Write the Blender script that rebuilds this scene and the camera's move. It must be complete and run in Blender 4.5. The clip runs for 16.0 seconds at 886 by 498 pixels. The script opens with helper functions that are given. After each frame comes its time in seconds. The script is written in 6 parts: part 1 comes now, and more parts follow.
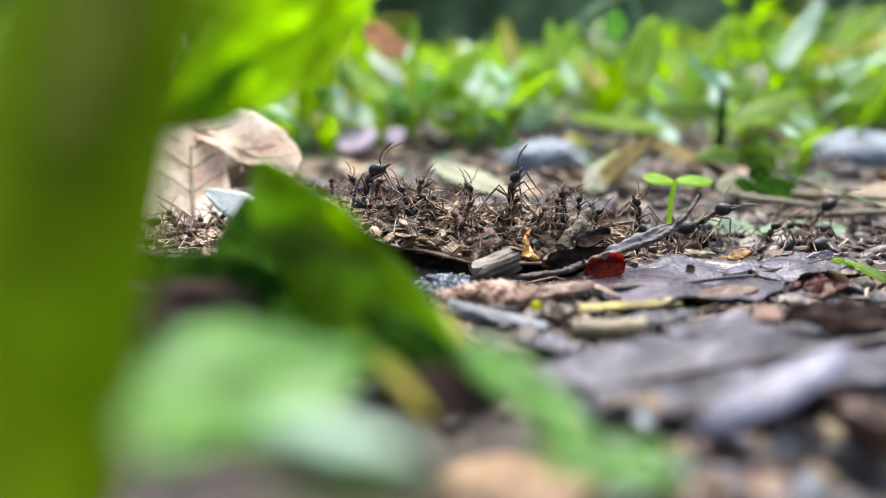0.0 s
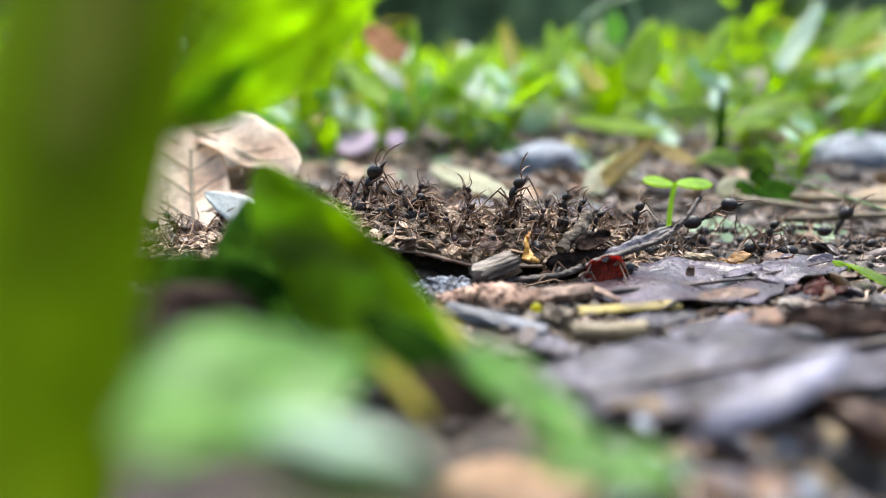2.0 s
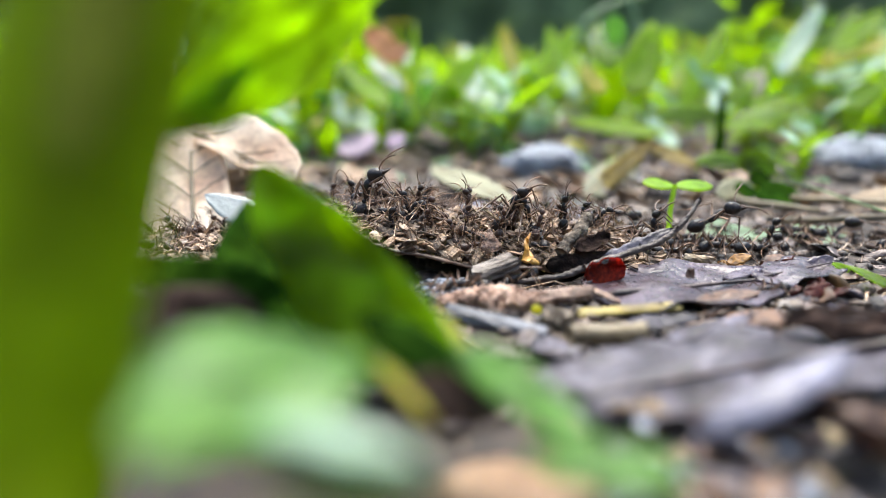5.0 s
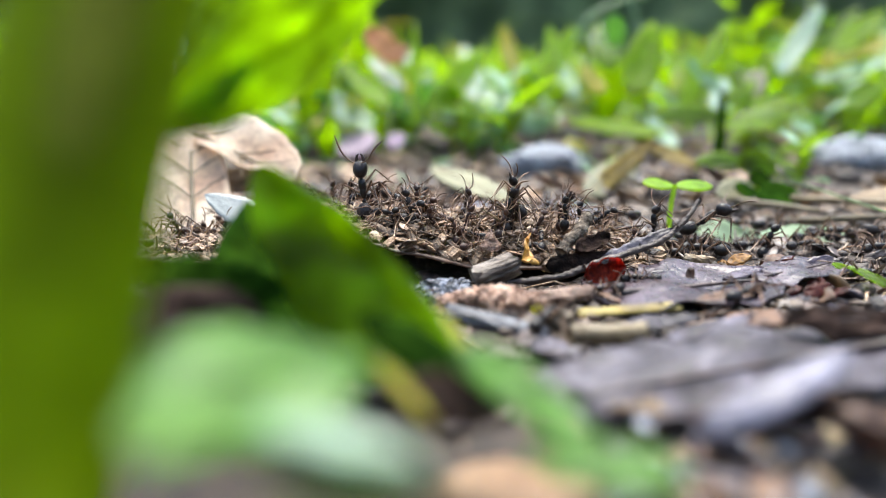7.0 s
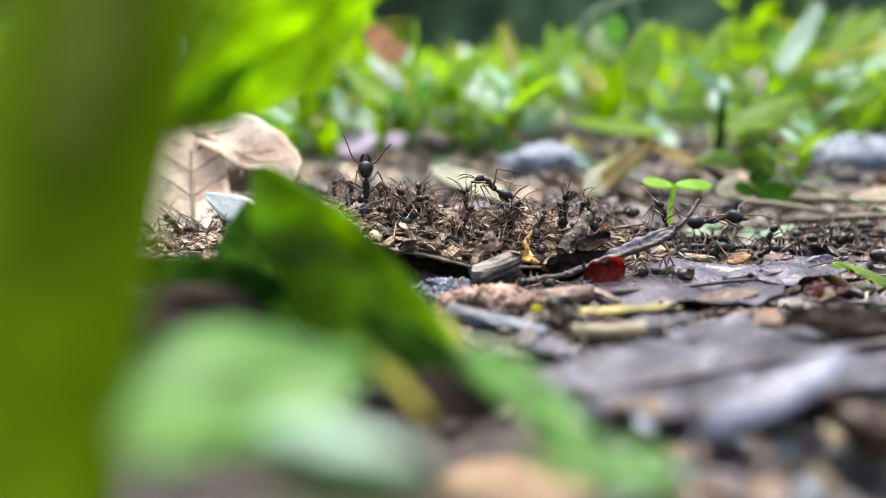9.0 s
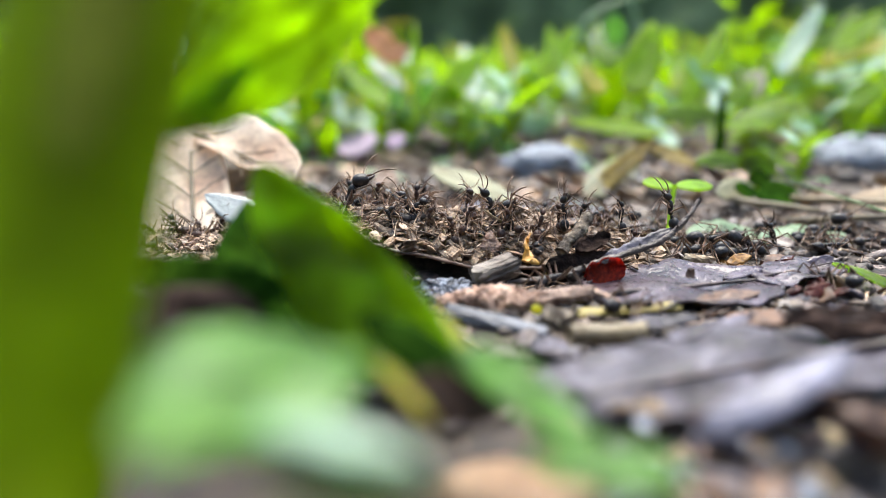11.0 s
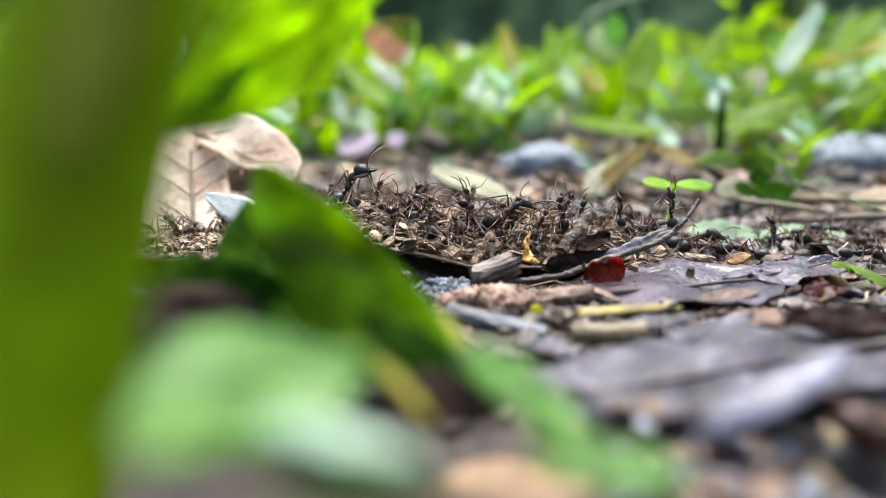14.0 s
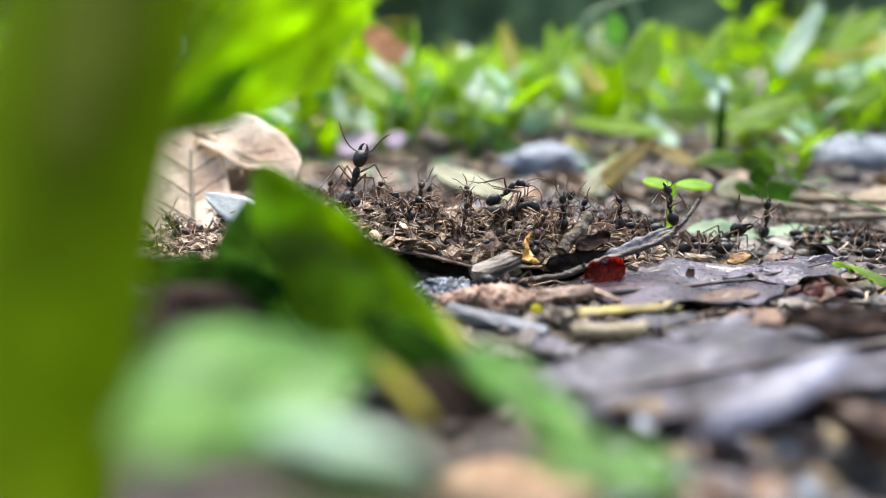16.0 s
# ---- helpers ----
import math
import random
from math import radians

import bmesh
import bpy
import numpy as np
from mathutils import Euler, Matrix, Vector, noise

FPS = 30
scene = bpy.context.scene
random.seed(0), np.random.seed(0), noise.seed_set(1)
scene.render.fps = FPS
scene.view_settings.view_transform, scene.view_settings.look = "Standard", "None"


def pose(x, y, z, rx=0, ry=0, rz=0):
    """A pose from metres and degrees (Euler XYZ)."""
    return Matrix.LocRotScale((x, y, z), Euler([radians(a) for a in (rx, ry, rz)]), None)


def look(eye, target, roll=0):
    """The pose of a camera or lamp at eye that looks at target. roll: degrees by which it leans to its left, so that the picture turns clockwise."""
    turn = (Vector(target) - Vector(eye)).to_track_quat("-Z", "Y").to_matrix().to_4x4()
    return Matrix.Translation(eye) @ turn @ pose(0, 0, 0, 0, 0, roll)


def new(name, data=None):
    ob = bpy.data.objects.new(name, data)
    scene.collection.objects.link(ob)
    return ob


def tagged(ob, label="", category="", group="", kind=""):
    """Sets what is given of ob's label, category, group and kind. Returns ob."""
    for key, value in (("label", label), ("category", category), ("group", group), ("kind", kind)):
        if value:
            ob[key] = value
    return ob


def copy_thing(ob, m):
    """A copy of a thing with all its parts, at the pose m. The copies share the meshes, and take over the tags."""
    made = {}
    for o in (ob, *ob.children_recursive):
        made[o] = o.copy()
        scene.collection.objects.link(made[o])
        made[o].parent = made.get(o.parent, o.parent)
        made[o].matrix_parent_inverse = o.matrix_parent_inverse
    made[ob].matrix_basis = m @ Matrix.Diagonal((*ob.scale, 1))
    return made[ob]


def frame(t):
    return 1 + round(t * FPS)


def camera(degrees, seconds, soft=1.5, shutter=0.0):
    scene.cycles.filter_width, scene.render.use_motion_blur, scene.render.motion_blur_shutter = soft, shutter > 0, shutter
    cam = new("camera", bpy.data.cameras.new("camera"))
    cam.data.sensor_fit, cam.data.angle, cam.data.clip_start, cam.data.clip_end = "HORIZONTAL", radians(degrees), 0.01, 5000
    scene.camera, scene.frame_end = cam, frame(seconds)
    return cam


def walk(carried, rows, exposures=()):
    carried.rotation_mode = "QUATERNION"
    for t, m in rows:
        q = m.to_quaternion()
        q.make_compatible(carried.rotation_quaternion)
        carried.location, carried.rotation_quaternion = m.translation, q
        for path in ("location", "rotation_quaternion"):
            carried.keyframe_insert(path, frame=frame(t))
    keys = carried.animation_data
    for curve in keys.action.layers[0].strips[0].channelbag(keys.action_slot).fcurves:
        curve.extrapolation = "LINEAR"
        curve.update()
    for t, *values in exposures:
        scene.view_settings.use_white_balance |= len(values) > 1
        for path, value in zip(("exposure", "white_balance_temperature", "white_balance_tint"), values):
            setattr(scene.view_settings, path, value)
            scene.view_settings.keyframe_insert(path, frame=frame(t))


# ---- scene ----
MM = 0.001
rnd = random.Random(7)

# ---------- camera: a phone lying low on the forest floor, tipped a hair upwards in the first seconds ----------
cam = camera(65, 16.0, soft=0.6)
cam.data.dof.use_dof = True
cam.data.dof.focus_distance = 0.129
cam.data.dof.aperture_fstop = 6.3


def eye(tilt):
    return pose(0, 0, 0.0366, tilt, 0, 0)


walk(cam, [(0, eye(75.055)), (0.5, eye(75.055)), (1, eye(75.148)), (1.5, eye(75.213)), (2, eye(75.278)), (2.5, eye(75.306)), (3, eye(75.353)), (3.5, eye(75.390)), (4, eye(75.413)), (6.5, eye(75.437)), (7, eye(75.432)), (7.5, eye(75.390)), (8, eye(75.381)), (9, eye(75.381)), (11.5, eye(75.432)), (12, eye(75.409)), (12.5, eye(75.395)), (16, eye(75.371))],
     exposures=[(0, 1.38, 6450, 5), (16, 1.38, 6450, 5)])

# ---------- light: a bright soft sky over a clearing, a wide weak sun behind the scene ----------
SUN_UP, SUN_TURN = 70, 8
world = bpy.data.worlds.new("sky")
scene.world = world
world.use_nodes = True
wn = world.node_tree.nodes
wsky = wn.new("ShaderNodeTexSky")
wsky.sky_type = "NISHITA"
wsky.sun_disc = False
wsky.sun_elevation = radians(SUN_UP)
wsky.sun_rotation = radians(SUN_TURN)
wsky.air_density, wsky.dust_density = 1.0, 3.0
world.node_tree.links.new(wsky.outputs[0], wn["Background"].inputs[0])
wn["Background"].inputs[1].default_value = 0.18
sun = new("sun", bpy.data.lights.new("sun", "SUN"))
sun.data.energy, sun.data.angle, sun.data.color = 2.3, radians(35), (1.0, 0.96, 0.90)
su, st = radians(SUN_UP), radians(SUN_TURN)
sun.matrix_world = look((math.sin(st) * math.cos(su) * 20, math.cos(st) * math.cos(su) * 20, math.sin(su) * 20), (0, 0, 0))


# ---------- materials ----------
def surf(name, cols, scale, rough=0.6, bump=0.3, fine=6.0, glow=0.0, through_col=None, island=False,
         spec=0.5, vary=0.35, stretch=(1, 1, 1), depth=0.0004, coat=0.0, blotch=0.5):
    """Noise-coloured surface: cols from low to high, scale in features per metre, two scales of variation."""
    m = bpy.data.materials.new(name)
    m.use_nodes = True
    n, link = m.node_tree.nodes, m.node_tree.links.new
    bsdf = n["Principled BSDF"]
    tc = n.new("ShaderNodeTexCoord")
    if island:
        pick = n.new("ShaderNodeNewGeometry").outputs["Random Per Island"]
    else:
        pick = n.new("ShaderNodeObjectInfo").outputs["Random"]
    shift = n.new("ShaderNodeVectorMath")
    shift.operation = "MULTIPLY_ADD"
    shift.inputs[1].default_value = stretch
    off = n.new("ShaderNodeCombineXYZ")
    for i in range(3):
        link(pick, off.inputs[i])
    link(tc.outputs["Object"], shift.inputs[0])
    link(off.outputs[0], shift.inputs[2])
    big = n.new("ShaderNodeTexNoise")
    big.inputs["Scale"].default_value, big.inputs["Detail"].default_value = scale, 5
    small = n.new("ShaderNodeTexNoise")
    small.inputs["Scale"].default_value, small.inputs["Detail"].default_value = scale * fine, 4
    link(shift.outputs[0], big.inputs["Vector"])
    link(shift.outputs[0], small.inputs["Vector"])
    ramp = n.new("ShaderNodeValToRGB")
    while len(ramp.color_ramp.elements) < len(cols):
        ramp.color_ramp.elements.new(0.5)
    for i, (e, c) in enumerate(zip(ramp.color_ramp.elements, cols)):
        e.position, e.color = 0.3 + 0.4 * i / max(1, len(cols) - 1), (*c, 1)
    link(big.outputs["Fac"], ramp.inputs[0])
    val = n.new("ShaderNodeMapRange")
    val.inputs["To Min"].default_value, val.inputs["To Max"].default_value = 1 - vary, 1 + vary
    link(pick, val.inputs["Value"])
    grain = n.new("ShaderNodeMapRange")
    grain.inputs["From Min"].default_value, grain.inputs["From Max"].default_value = 0.3, 0.7
    grain.inputs["To Min"].default_value, grain.inputs["To Max"].default_value = 1 - blotch, 1 + blotch * 0.6
    link(small.outputs["Fac"], grain.inputs["Value"])
    mul = n.new("ShaderNodeMath")
    mul.operation = "MULTIPLY"
    link(val.outputs[0], mul.inputs[0])
    link(grain.outputs[0], mul.inputs[1])
    tint = n.new("ShaderNodeVectorMath")
    tint.operation = "SCALE"
    link(ramp.outputs[0], tint.inputs[0])
    link(mul.outputs[0], tint.inputs["Scale"])
    link(tint.outputs[0], bsdf.inputs["Base Color"])
    bsdf.inputs["Specular IOR Level"].default_value = spec
    bsdf.inputs["Coat Weight"].default_value = coat
    bsdf.inputs["Coat Roughness"].default_value = 0.25
    rr = n.new("ShaderNodeMapRange")
    rr.inputs["To Min"].default_value, rr.inputs["To Max"].default_value = max(0.05, rough - 0.15), min(1, rough + 0.15)
    link(small.outputs["Fac"], rr.inputs["Value"])
    link(rr.outputs[0], bsdf.inputs["Roughness"])
    bp = n.new("ShaderNodeBump")
    bp.inputs["Strength"].default_value, bp.inputs["Distance"].default_value = bump, depth
    link(small.outputs["Fac"], bp.inputs["Height"])
    link(bp.outputs[0], bsdf.inputs["Normal"])
    if glow > 0:
        tr = n.new("ShaderNodeBsdfTranslucent")
        hue = n.new("ShaderNodeVectorMath")
        hue.operation = "SCALE"
        hue.inputs[0].default_value = through_col or cols[-1]
        link(grain.outputs[0], hue.inputs["Scale"])
        link(hue.outputs[0], tr.inputs[0])
        mix = n.new("ShaderNodeMixShader")
        mix.inputs[0].default_value = glow
        link(bsdf.outputs[0], mix.inputs[1])
        link(tr.outputs[0], mix.inputs[2])
        link(mix.outputs[0], n["Material Output"].inputs[0])
    return m


SOIL = surf("dark_soil", [(0.018, 0.013, 0.010), (0.055, 0.038, 0.028), (0.13, 0.095, 0.07)], 120, 0.75, 0.9, 7, vary=0, depth=0.001)
LITTER = surf("litter", [(0.05, 0.029, 0.018), (0.24, 0.145, 0.085), (0.48, 0.36, 0.26)], 320, 0.36, 0.8, 4, island=True, vary=0.6)
FIBRE = surf("fibre", [(0.125, 0.07, 0.040), (0.45, 0.30, 0.19), (0.74, 0.60, 0.45)], 200, 0.4, 0.4, 5, island=True, vary=0.65)
STALK_BITS = surf("straw_bits", [(0.16, 0.10, 0.05), (0.36, 0.25, 0.14), (0.55, 0.43, 0.28)], 200, 0.45, 0.4, 5, island=True, vary=0.5)
CRUMB = surf("soil_crumb", [(0.055, 0.033, 0.020), (0.27, 0.172, 0.102), (0.48, 0.36, 0.25)], 500, 0.55, 0.9, 4, island=True, vary=0.45)
TWIG = surf("twig_bark", [(0.022, 0.014, 0.011), (0.055, 0.036, 0.029), (0.14, 0.10, 0.088)], 300, 0.5, 0.8, 4, stretch=(0.3, 1, 1))
WOOD = surf("weathered_wood", [(0.035, 0.022, 0.016), (0.12, 0.084, 0.062), (0.28, 0.22, 0.18)], 320, 0.55, 1.0, 4, stretch=(0.2, 1, 1))
PALEWOOD = surf("pale_broken_wood", [(0.06, 0.042, 0.032), (0.22, 0.165, 0.125), (0.46, 0.38, 0.31)], 420, 0.5, 1.0, 4, stretch=(0.3, 1, 1), depth=0.0007)
DARKWOOD = surf("dark_twig_wood", [(0.03, 0.019, 0.015), (0.11, 0.078, 0.062), (0.33, 0.265, 0.225)], 480, 0.5, 1.0, 3, stretch=(0.5, 1, 1), depth=0.0006)
GREYWOOD = surf("grey_wood", [(0.025, 0.025, 0.03), (0.085, 0.085, 0.10), (0.26, 0.27, 0.32)], 300, 0.45, 1.0, 4, stretch=(0.15, 1, 1), depth=0.0006)
LICHEN = surf("lichen_bark", [(0.025, 0.016, 0.010), (0.10, 0.070, 0.045), (0.34, 0.275, 0.20)], 900, 0.7, 1.0, 3)
ORANGE = surf("orange_chip", [(0.32, 0.13, 0.02), (0.55, 0.27, 0.04), (0.68, 0.42, 0.12)], 300, 0.45, 0.4, 4)
BARK = surf("red_brown_bark", [(0.08, 0.042, 0.027), (0.26, 0.15, 0.10), (0.50, 0.345, 0.26)], 320, 0.6, 1.0, 4, depth=0.0006)
STRAW = surf("yellow_straw", [(0.10, 0.06, 0.015), (0.30, 0.22, 0.035), (0.42, 0.33, 0.10)], 260, 0.5, 0.6, 5, stretch=(0.35, 1, 1), blotch=0.6)
STALK = surf("tan_stalk", [(0.10, 0.07, 0.035), (0.22, 0.165, 0.09), (0.36, 0.29, 0.18)], 150, 0.5, 0.5, 5, stretch=(0.15, 1, 1))
# Blackish leaf colour; several blades use it to paint shade.
DARKLEAF = surf("blackish_leaf_and_shade", [(0.008, 0.005, 0.004), (0.022, 0.013, 0.010), (0.055, 0.034, 0.026)], 160, 0.75, 0.8, 8, spec=0.06)
AMBER = surf("amber_scrap", [(0.14, 0.055, 0.012), (0.30, 0.14, 0.025), (0.44, 0.25, 0.07)], 400, 0.5, 0.6, 4, glow=0.2, through_col=(0.8, 0.4, 0.08))
GLOWRED = surf("clear_red_leaf", [(0.05, 0.004, 0.002), (0.15, 0.014, 0.005), (0.26, 0.038, 0.014)], 420, 0.4, 0.5, 4, glow=0.5, through_col=(0.85, 0.07, 0.010), spec=0.2, vary=0.1, blotch=0.6)
RED = surf("red_leaf_scrap", [(0.018, 0.004, 0.003), (0.05, 0.009, 0.005), (0.095, 0.022, 0.012)], 220, 0.4, 0.7, 5, spec=0.25, glow=0.22, through_col=(0.35, 0.03, 0.006), vary=0.3)
WETLEAF = surf("wet_dead_leaf", [(0.027, 0.020, 0.023), (0.068, 0.056, 0.067), (0.17, 0.152, 0.185)], 130, 0.48, 1.0, 7, spec=0.38, vary=0.35, coat=0.05, blotch=0.7)
# Lighter than WETLEAF: the curled edge's lavender sheen is in the colour.
CURLSHEEN = surf("curled_leaf_sheen", [(0.07, 0.062, 0.078), (0.17, 0.158, 0.20), (0.32, 0.305, 0.37)], 90, 0.42, 0.8, 7, spec=0.45, vary=0.2, blotch=0.5)
BROWNLEAF = surf("brown_dead_leaf", [(0.05, 0.026, 0.016), (0.12, 0.066, 0.04), (0.24, 0.14, 0.085)], 110, 0.45, 0.6, 8, glow=0.12, through_col=(0.4, 0.15, 0.05))
TANLEAF = surf("tan_dead_leaf", [(0.50, 0.33, 0.24), (0.72, 0.59, 0.46), (0.84, 0.75, 0.64)], 90, 0.6, 0.5, 8, glow=0.55, through_col=(0.97, 0.87, 0.75), vary=0.1, blotch=0.25)
BEIGE = surf("dull_beige_leaf", [(0.09, 0.058, 0.032), (0.17, 0.115, 0.066), (0.27, 0.20, 0.125)], 70, 0.6, 0.5, 8, glow=0.25, through_col=(0.5, 0.34, 0.16), vary=0.35, blotch=0.35)
VEIN = surf("dark_vein", [(0.06, 0.05, 0.03), (0.12, 0.09, 0.05)], 200, 0.6)
SILVER = surf("silvery_leaf", [(0.26, 0.28, 0.26), (0.37, 0.39, 0.37), (0.46, 0.48, 0.46)], 120, 0.35, 0.4, 6, vary=0.1, blotch=0.15)
ORANGELEAF = surf("orange_dead_leaf", [(0.22, 0.12, 0.06), (0.38, 0.23, 0.13), (0.52, 0.36, 0.23)], 60, 0.5, 0.5, 8, glow=0.2, through_col=(0.7, 0.4, 0.15))
STONE = surf("pale_stone", [(0.18, 0.195, 0.215), (0.31, 0.33, 0.365), (0.46, 0.485, 0.53)], 110, 0.7, 1.0, 5, vary=0.1, depth=0.003, spec=0.25, blotch=0.5)
PETAL = surf("pink_petal", [(0.44, 0.33, 0.40), (0.56, 0.46, 0.52)], 60, 0.6, glow=0.3, through_col=(0.6, 0.45, 0.55), spec=0.2)
GREEN = surf("fresh_green_leaf", [(0.042, 0.082, 0.004), (0.09, 0.16, 0.006), (0.17, 0.25, 0.015)], 40, 0.32, 0.3, 10, glow=0.6, through_col=(0.66, 0.88, 0.03), spec=0.5, vary=0.55, blotch=0.25)
LIME = surf("lime_green_leaf", [(0.10, 0.18, 0.006), (0.16, 0.27, 0.010), (0.24, 0.36, 0.020)], 40, 0.42, 0.3, 10, glow=0.68, through_col=(0.78, 0.98, 0.03), spec=0.25, vary=0.2, blotch=0.3)
# Sky glints are painted into this pale base colour.
SHEEN = surf("painted_glint_leaf", [(0.24, 0.38, 0.24), (0.36, 0.49, 0.38), (0.48, 0.60, 0.51)], 50, 0.36, 0.3, 8, glow=0.4, through_col=(0.55, 0.85, 0.40), spec=0.5, vary=0.25, blotch=0.35)
OCHRE = surf("ochre_withered_leaf", [(0.10, 0.075, 0.015), (0.22, 0.165, 0.04), (0.34, 0.26, 0.09)], 60, 0.6, 0.4, 8, glow=0.35, through_col=(0.62, 0.45, 0.10), spec=0.2, vary=0.1, blotch=0.4)
DEEPGREEN = surf("deep_green_leaf", [(0.016, 0.044, 0.001), (0.036, 0.090, 0.001), (0.07, 0.155, 0.002)], 60, 0.6, 0.35, 2.2, glow=0.68, through_col=(0.68, 0.92, 0.005), spec=0.05, vary=0.1, blotch=0.6)
PALEGREEN = surf("pale_green_leaf", [(0.14, 0.29, 0.07), (0.24, 0.40, 0.13), (0.34, 0.50, 0.20)], 60, 0.42, 0.35, 8, glow=0.5, through_col=(0.62, 0.86, 0.27), spec=0.22, vary=0.1, blotch=0.35)
YELLOWGREEN = surf("yellow_green_leaf", [(0.20, 0.24, 0.02), (0.36, 0.34, 0.02), (0.50, 0.42, 0.05)], 60, 0.4, 0.3, 8, glow=0.6, through_col=(0.85, 0.80, 0.06), vary=0.2, blotch=0.2)
STEMGREEN = surf("green_stem", [(0.094, 0.130, 0.004), (0.132, 0.178, 0.005), (0.168, 0.215, 0.008)], 45, 0.6, 0.3, 8, spec=0.05, glow=0.46, through_col=(0.58, 0.76, 0.01), vary=0.05, blotch=0.25, stretch=(1, 1, 0.15))
STEMSHADE = surf("olive_stem_shade", [(0.11, 0.12, 0.012), (0.155, 0.17, 0.018), (0.20, 0.22, 0.026)], 45, 0.75, 0.3, 8, spec=0.03, vary=0.05, blotch=0.25)
SPOTTED = surf("spotted_green_leaf", [(0.09, 0.06, 0.008), (0.08, 0.14, 0.008), (0.12, 0.25, 0.012), (0.14, 0.28, 0.015), (0.22, 0.28, 0.015)], 75, 0.4, 0.3, 3, glow=0.56, through_col=(0.66, 0.92, 0.02), spec=0.2, vary=0.05, blotch=0.5)
DARKCRUMB = surf("damp_crumb", [(0.03, 0.020, 0.015), (0.085, 0.060, 0.045), (0.20, 0.15, 0.115)], 400, 0.5, 0.8, 4, island=True, vary=0.6)
WETLITTER = surf("damp_litter", [(0.045, 0.028, 0.021), (0.12, 0.084, 0.068), (0.24, 0.19, 0.17)], 260, 0.4, 0.5, 4, island=True, vary=0.6, coat=0.08)
# The pale base colour carries the leaves' bright sky reflections.
GLINT = surf("glossy_glint_leaf", [(0.14, 0.30, 0.13), (0.24, 0.40, 0.22), (0.38, 0.52, 0.38)], 90, 0.3, 0.3, 6, glow=0.35, through_col=(0.5, 0.85, 0.25), spec=0.6, vary=0.2, blotch=0.35)
LAVENDER = surf("wet_purple_leaf", [(0.026, 0.014, 0.016), (0.062, 0.040, 0.049), (0.135, 0.102, 0.128)], 110, 0.3, 0.8, 9, spec=0.5, vary=0.1, coat=0.15, blotch=0.65, depth=0.0005)
# Blackish green: shade painted into near leaves, own colour of dark herbs.
SHADEGREEN = surf("shade_and_dark_green", [(0.010, 0.030, 0.004), (0.016, 0.045, 0.005), (0.03, 0.065, 0.005)], 60, 0.8, 0.3, 8, spec=0.0, vary=0.05)
MOTTLED = surf("mottled_green_leaf", [(0.04, 0.12, 0.015), (0.12, 0.28, 0.05), (0.28, 0.44, 0.17)], 130, 0.5, 0.4, 2.5, glow=0.4, through_col=(0.55, 0.8, 0.2), spec=0.25, vary=0.05, blotch=0.4)
PALETAN = surf("pale_tan_leaf", [(0.12, 0.115, 0.06), (0.20, 0.19, 0.105), (0.29, 0.275, 0.165)], 60, 0.6, 0.4, 8, vary=0.1, blotch=0.3)
RUST = surf("rust_brown_leaf", [(0.28, 0.13, 0.06), (0.48, 0.26, 0.14), (0.62, 0.40, 0.24)], 60, 0.6, 0.5, 8, glow=0.62, through_col=(0.92, 0.55, 0.3), spec=0.2, vary=0.1)
CRUST = surf("grey_soil_crust", [(0.05, 0.052, 0.06), (0.16, 0.17, 0.195), (0.44, 0.46, 0.53)], 700, 0.7, 0.9, 4, island=True, vary=0.6)
SPROUT = surf("sprout_green", [(0.16, 0.34, 0.015), (0.24, 0.44, 0.02), (0.32, 0.50, 0.04)], 80, 0.4, 0.2, 6, glow=0.65, through_col=(0.76, 0.95, 0.08), vary=0.05, blotch=0.15)
MINT = surf("mint_leaf", [(0.16, 0.23, 0.12), (0.24, 0.33, 0.19), (0.34, 0.42, 0.28)], 60, 0.4, 0.3, 6, glow=0.3, through_col=(0.6, 0.8, 0.45), vary=0.1, blotch=0.2)
FAR = surf("far_undergrowth", [(0.06, 0.085, 0.04), (0.14, 0.19, 0.09), (0.24, 0.31, 0.14)], 3.5, 0.8, 0.4, 6, vary=0, depth=0.02, spec=0.1)
CUTICLE = surf("black_cuticle", [(0.008, 0.006, 0.005), (0.014, 0.010, 0.009), (0.026, 0.018, 0.015)], 900, 0.34, 0.6, 3, spec=0.36, vary=0.4, blotch=0.4, depth=0.0002)
BROWNCUT = surf("brown_cuticle", [(0.022, 0.010, 0.007), (0.045, 0.021, 0.013), (0.08, 0.038, 0.023)], 900, 0.36, 0.6, 3, spec=0.34, vary=0.4, blotch=0.4, depth=0.0002)
LIMB = surf("brown_limb", [(0.08, 0.042, 0.025), (0.20, 0.118, 0.072), (0.36, 0.24, 0.16)], 500, 0.3, 0.15, 5, vary=0.5, blotch=0.3, depth=0.0001)
FEELER = surf("antenna_brown", [(0.10, 0.05, 0.028), (0.20, 0.11, 0.06), (0.32, 0.20, 0.12)], 500, 0.4, 0.15, 5, vary=0.4, depth=0.0001)


# ---------- mesh helpers: shapes in millimetres as (verts, faces) ----------
def join(*shapes):
    V, F = [], []
    for v, f in shapes:
        k = len(V)
        V += v
        F += [tuple(i + k for i in q) for q in f]
    return V, F


def moved(shape, m):
    return [tuple(m @ Vector(v)) for v in shape[0]], shape[1]


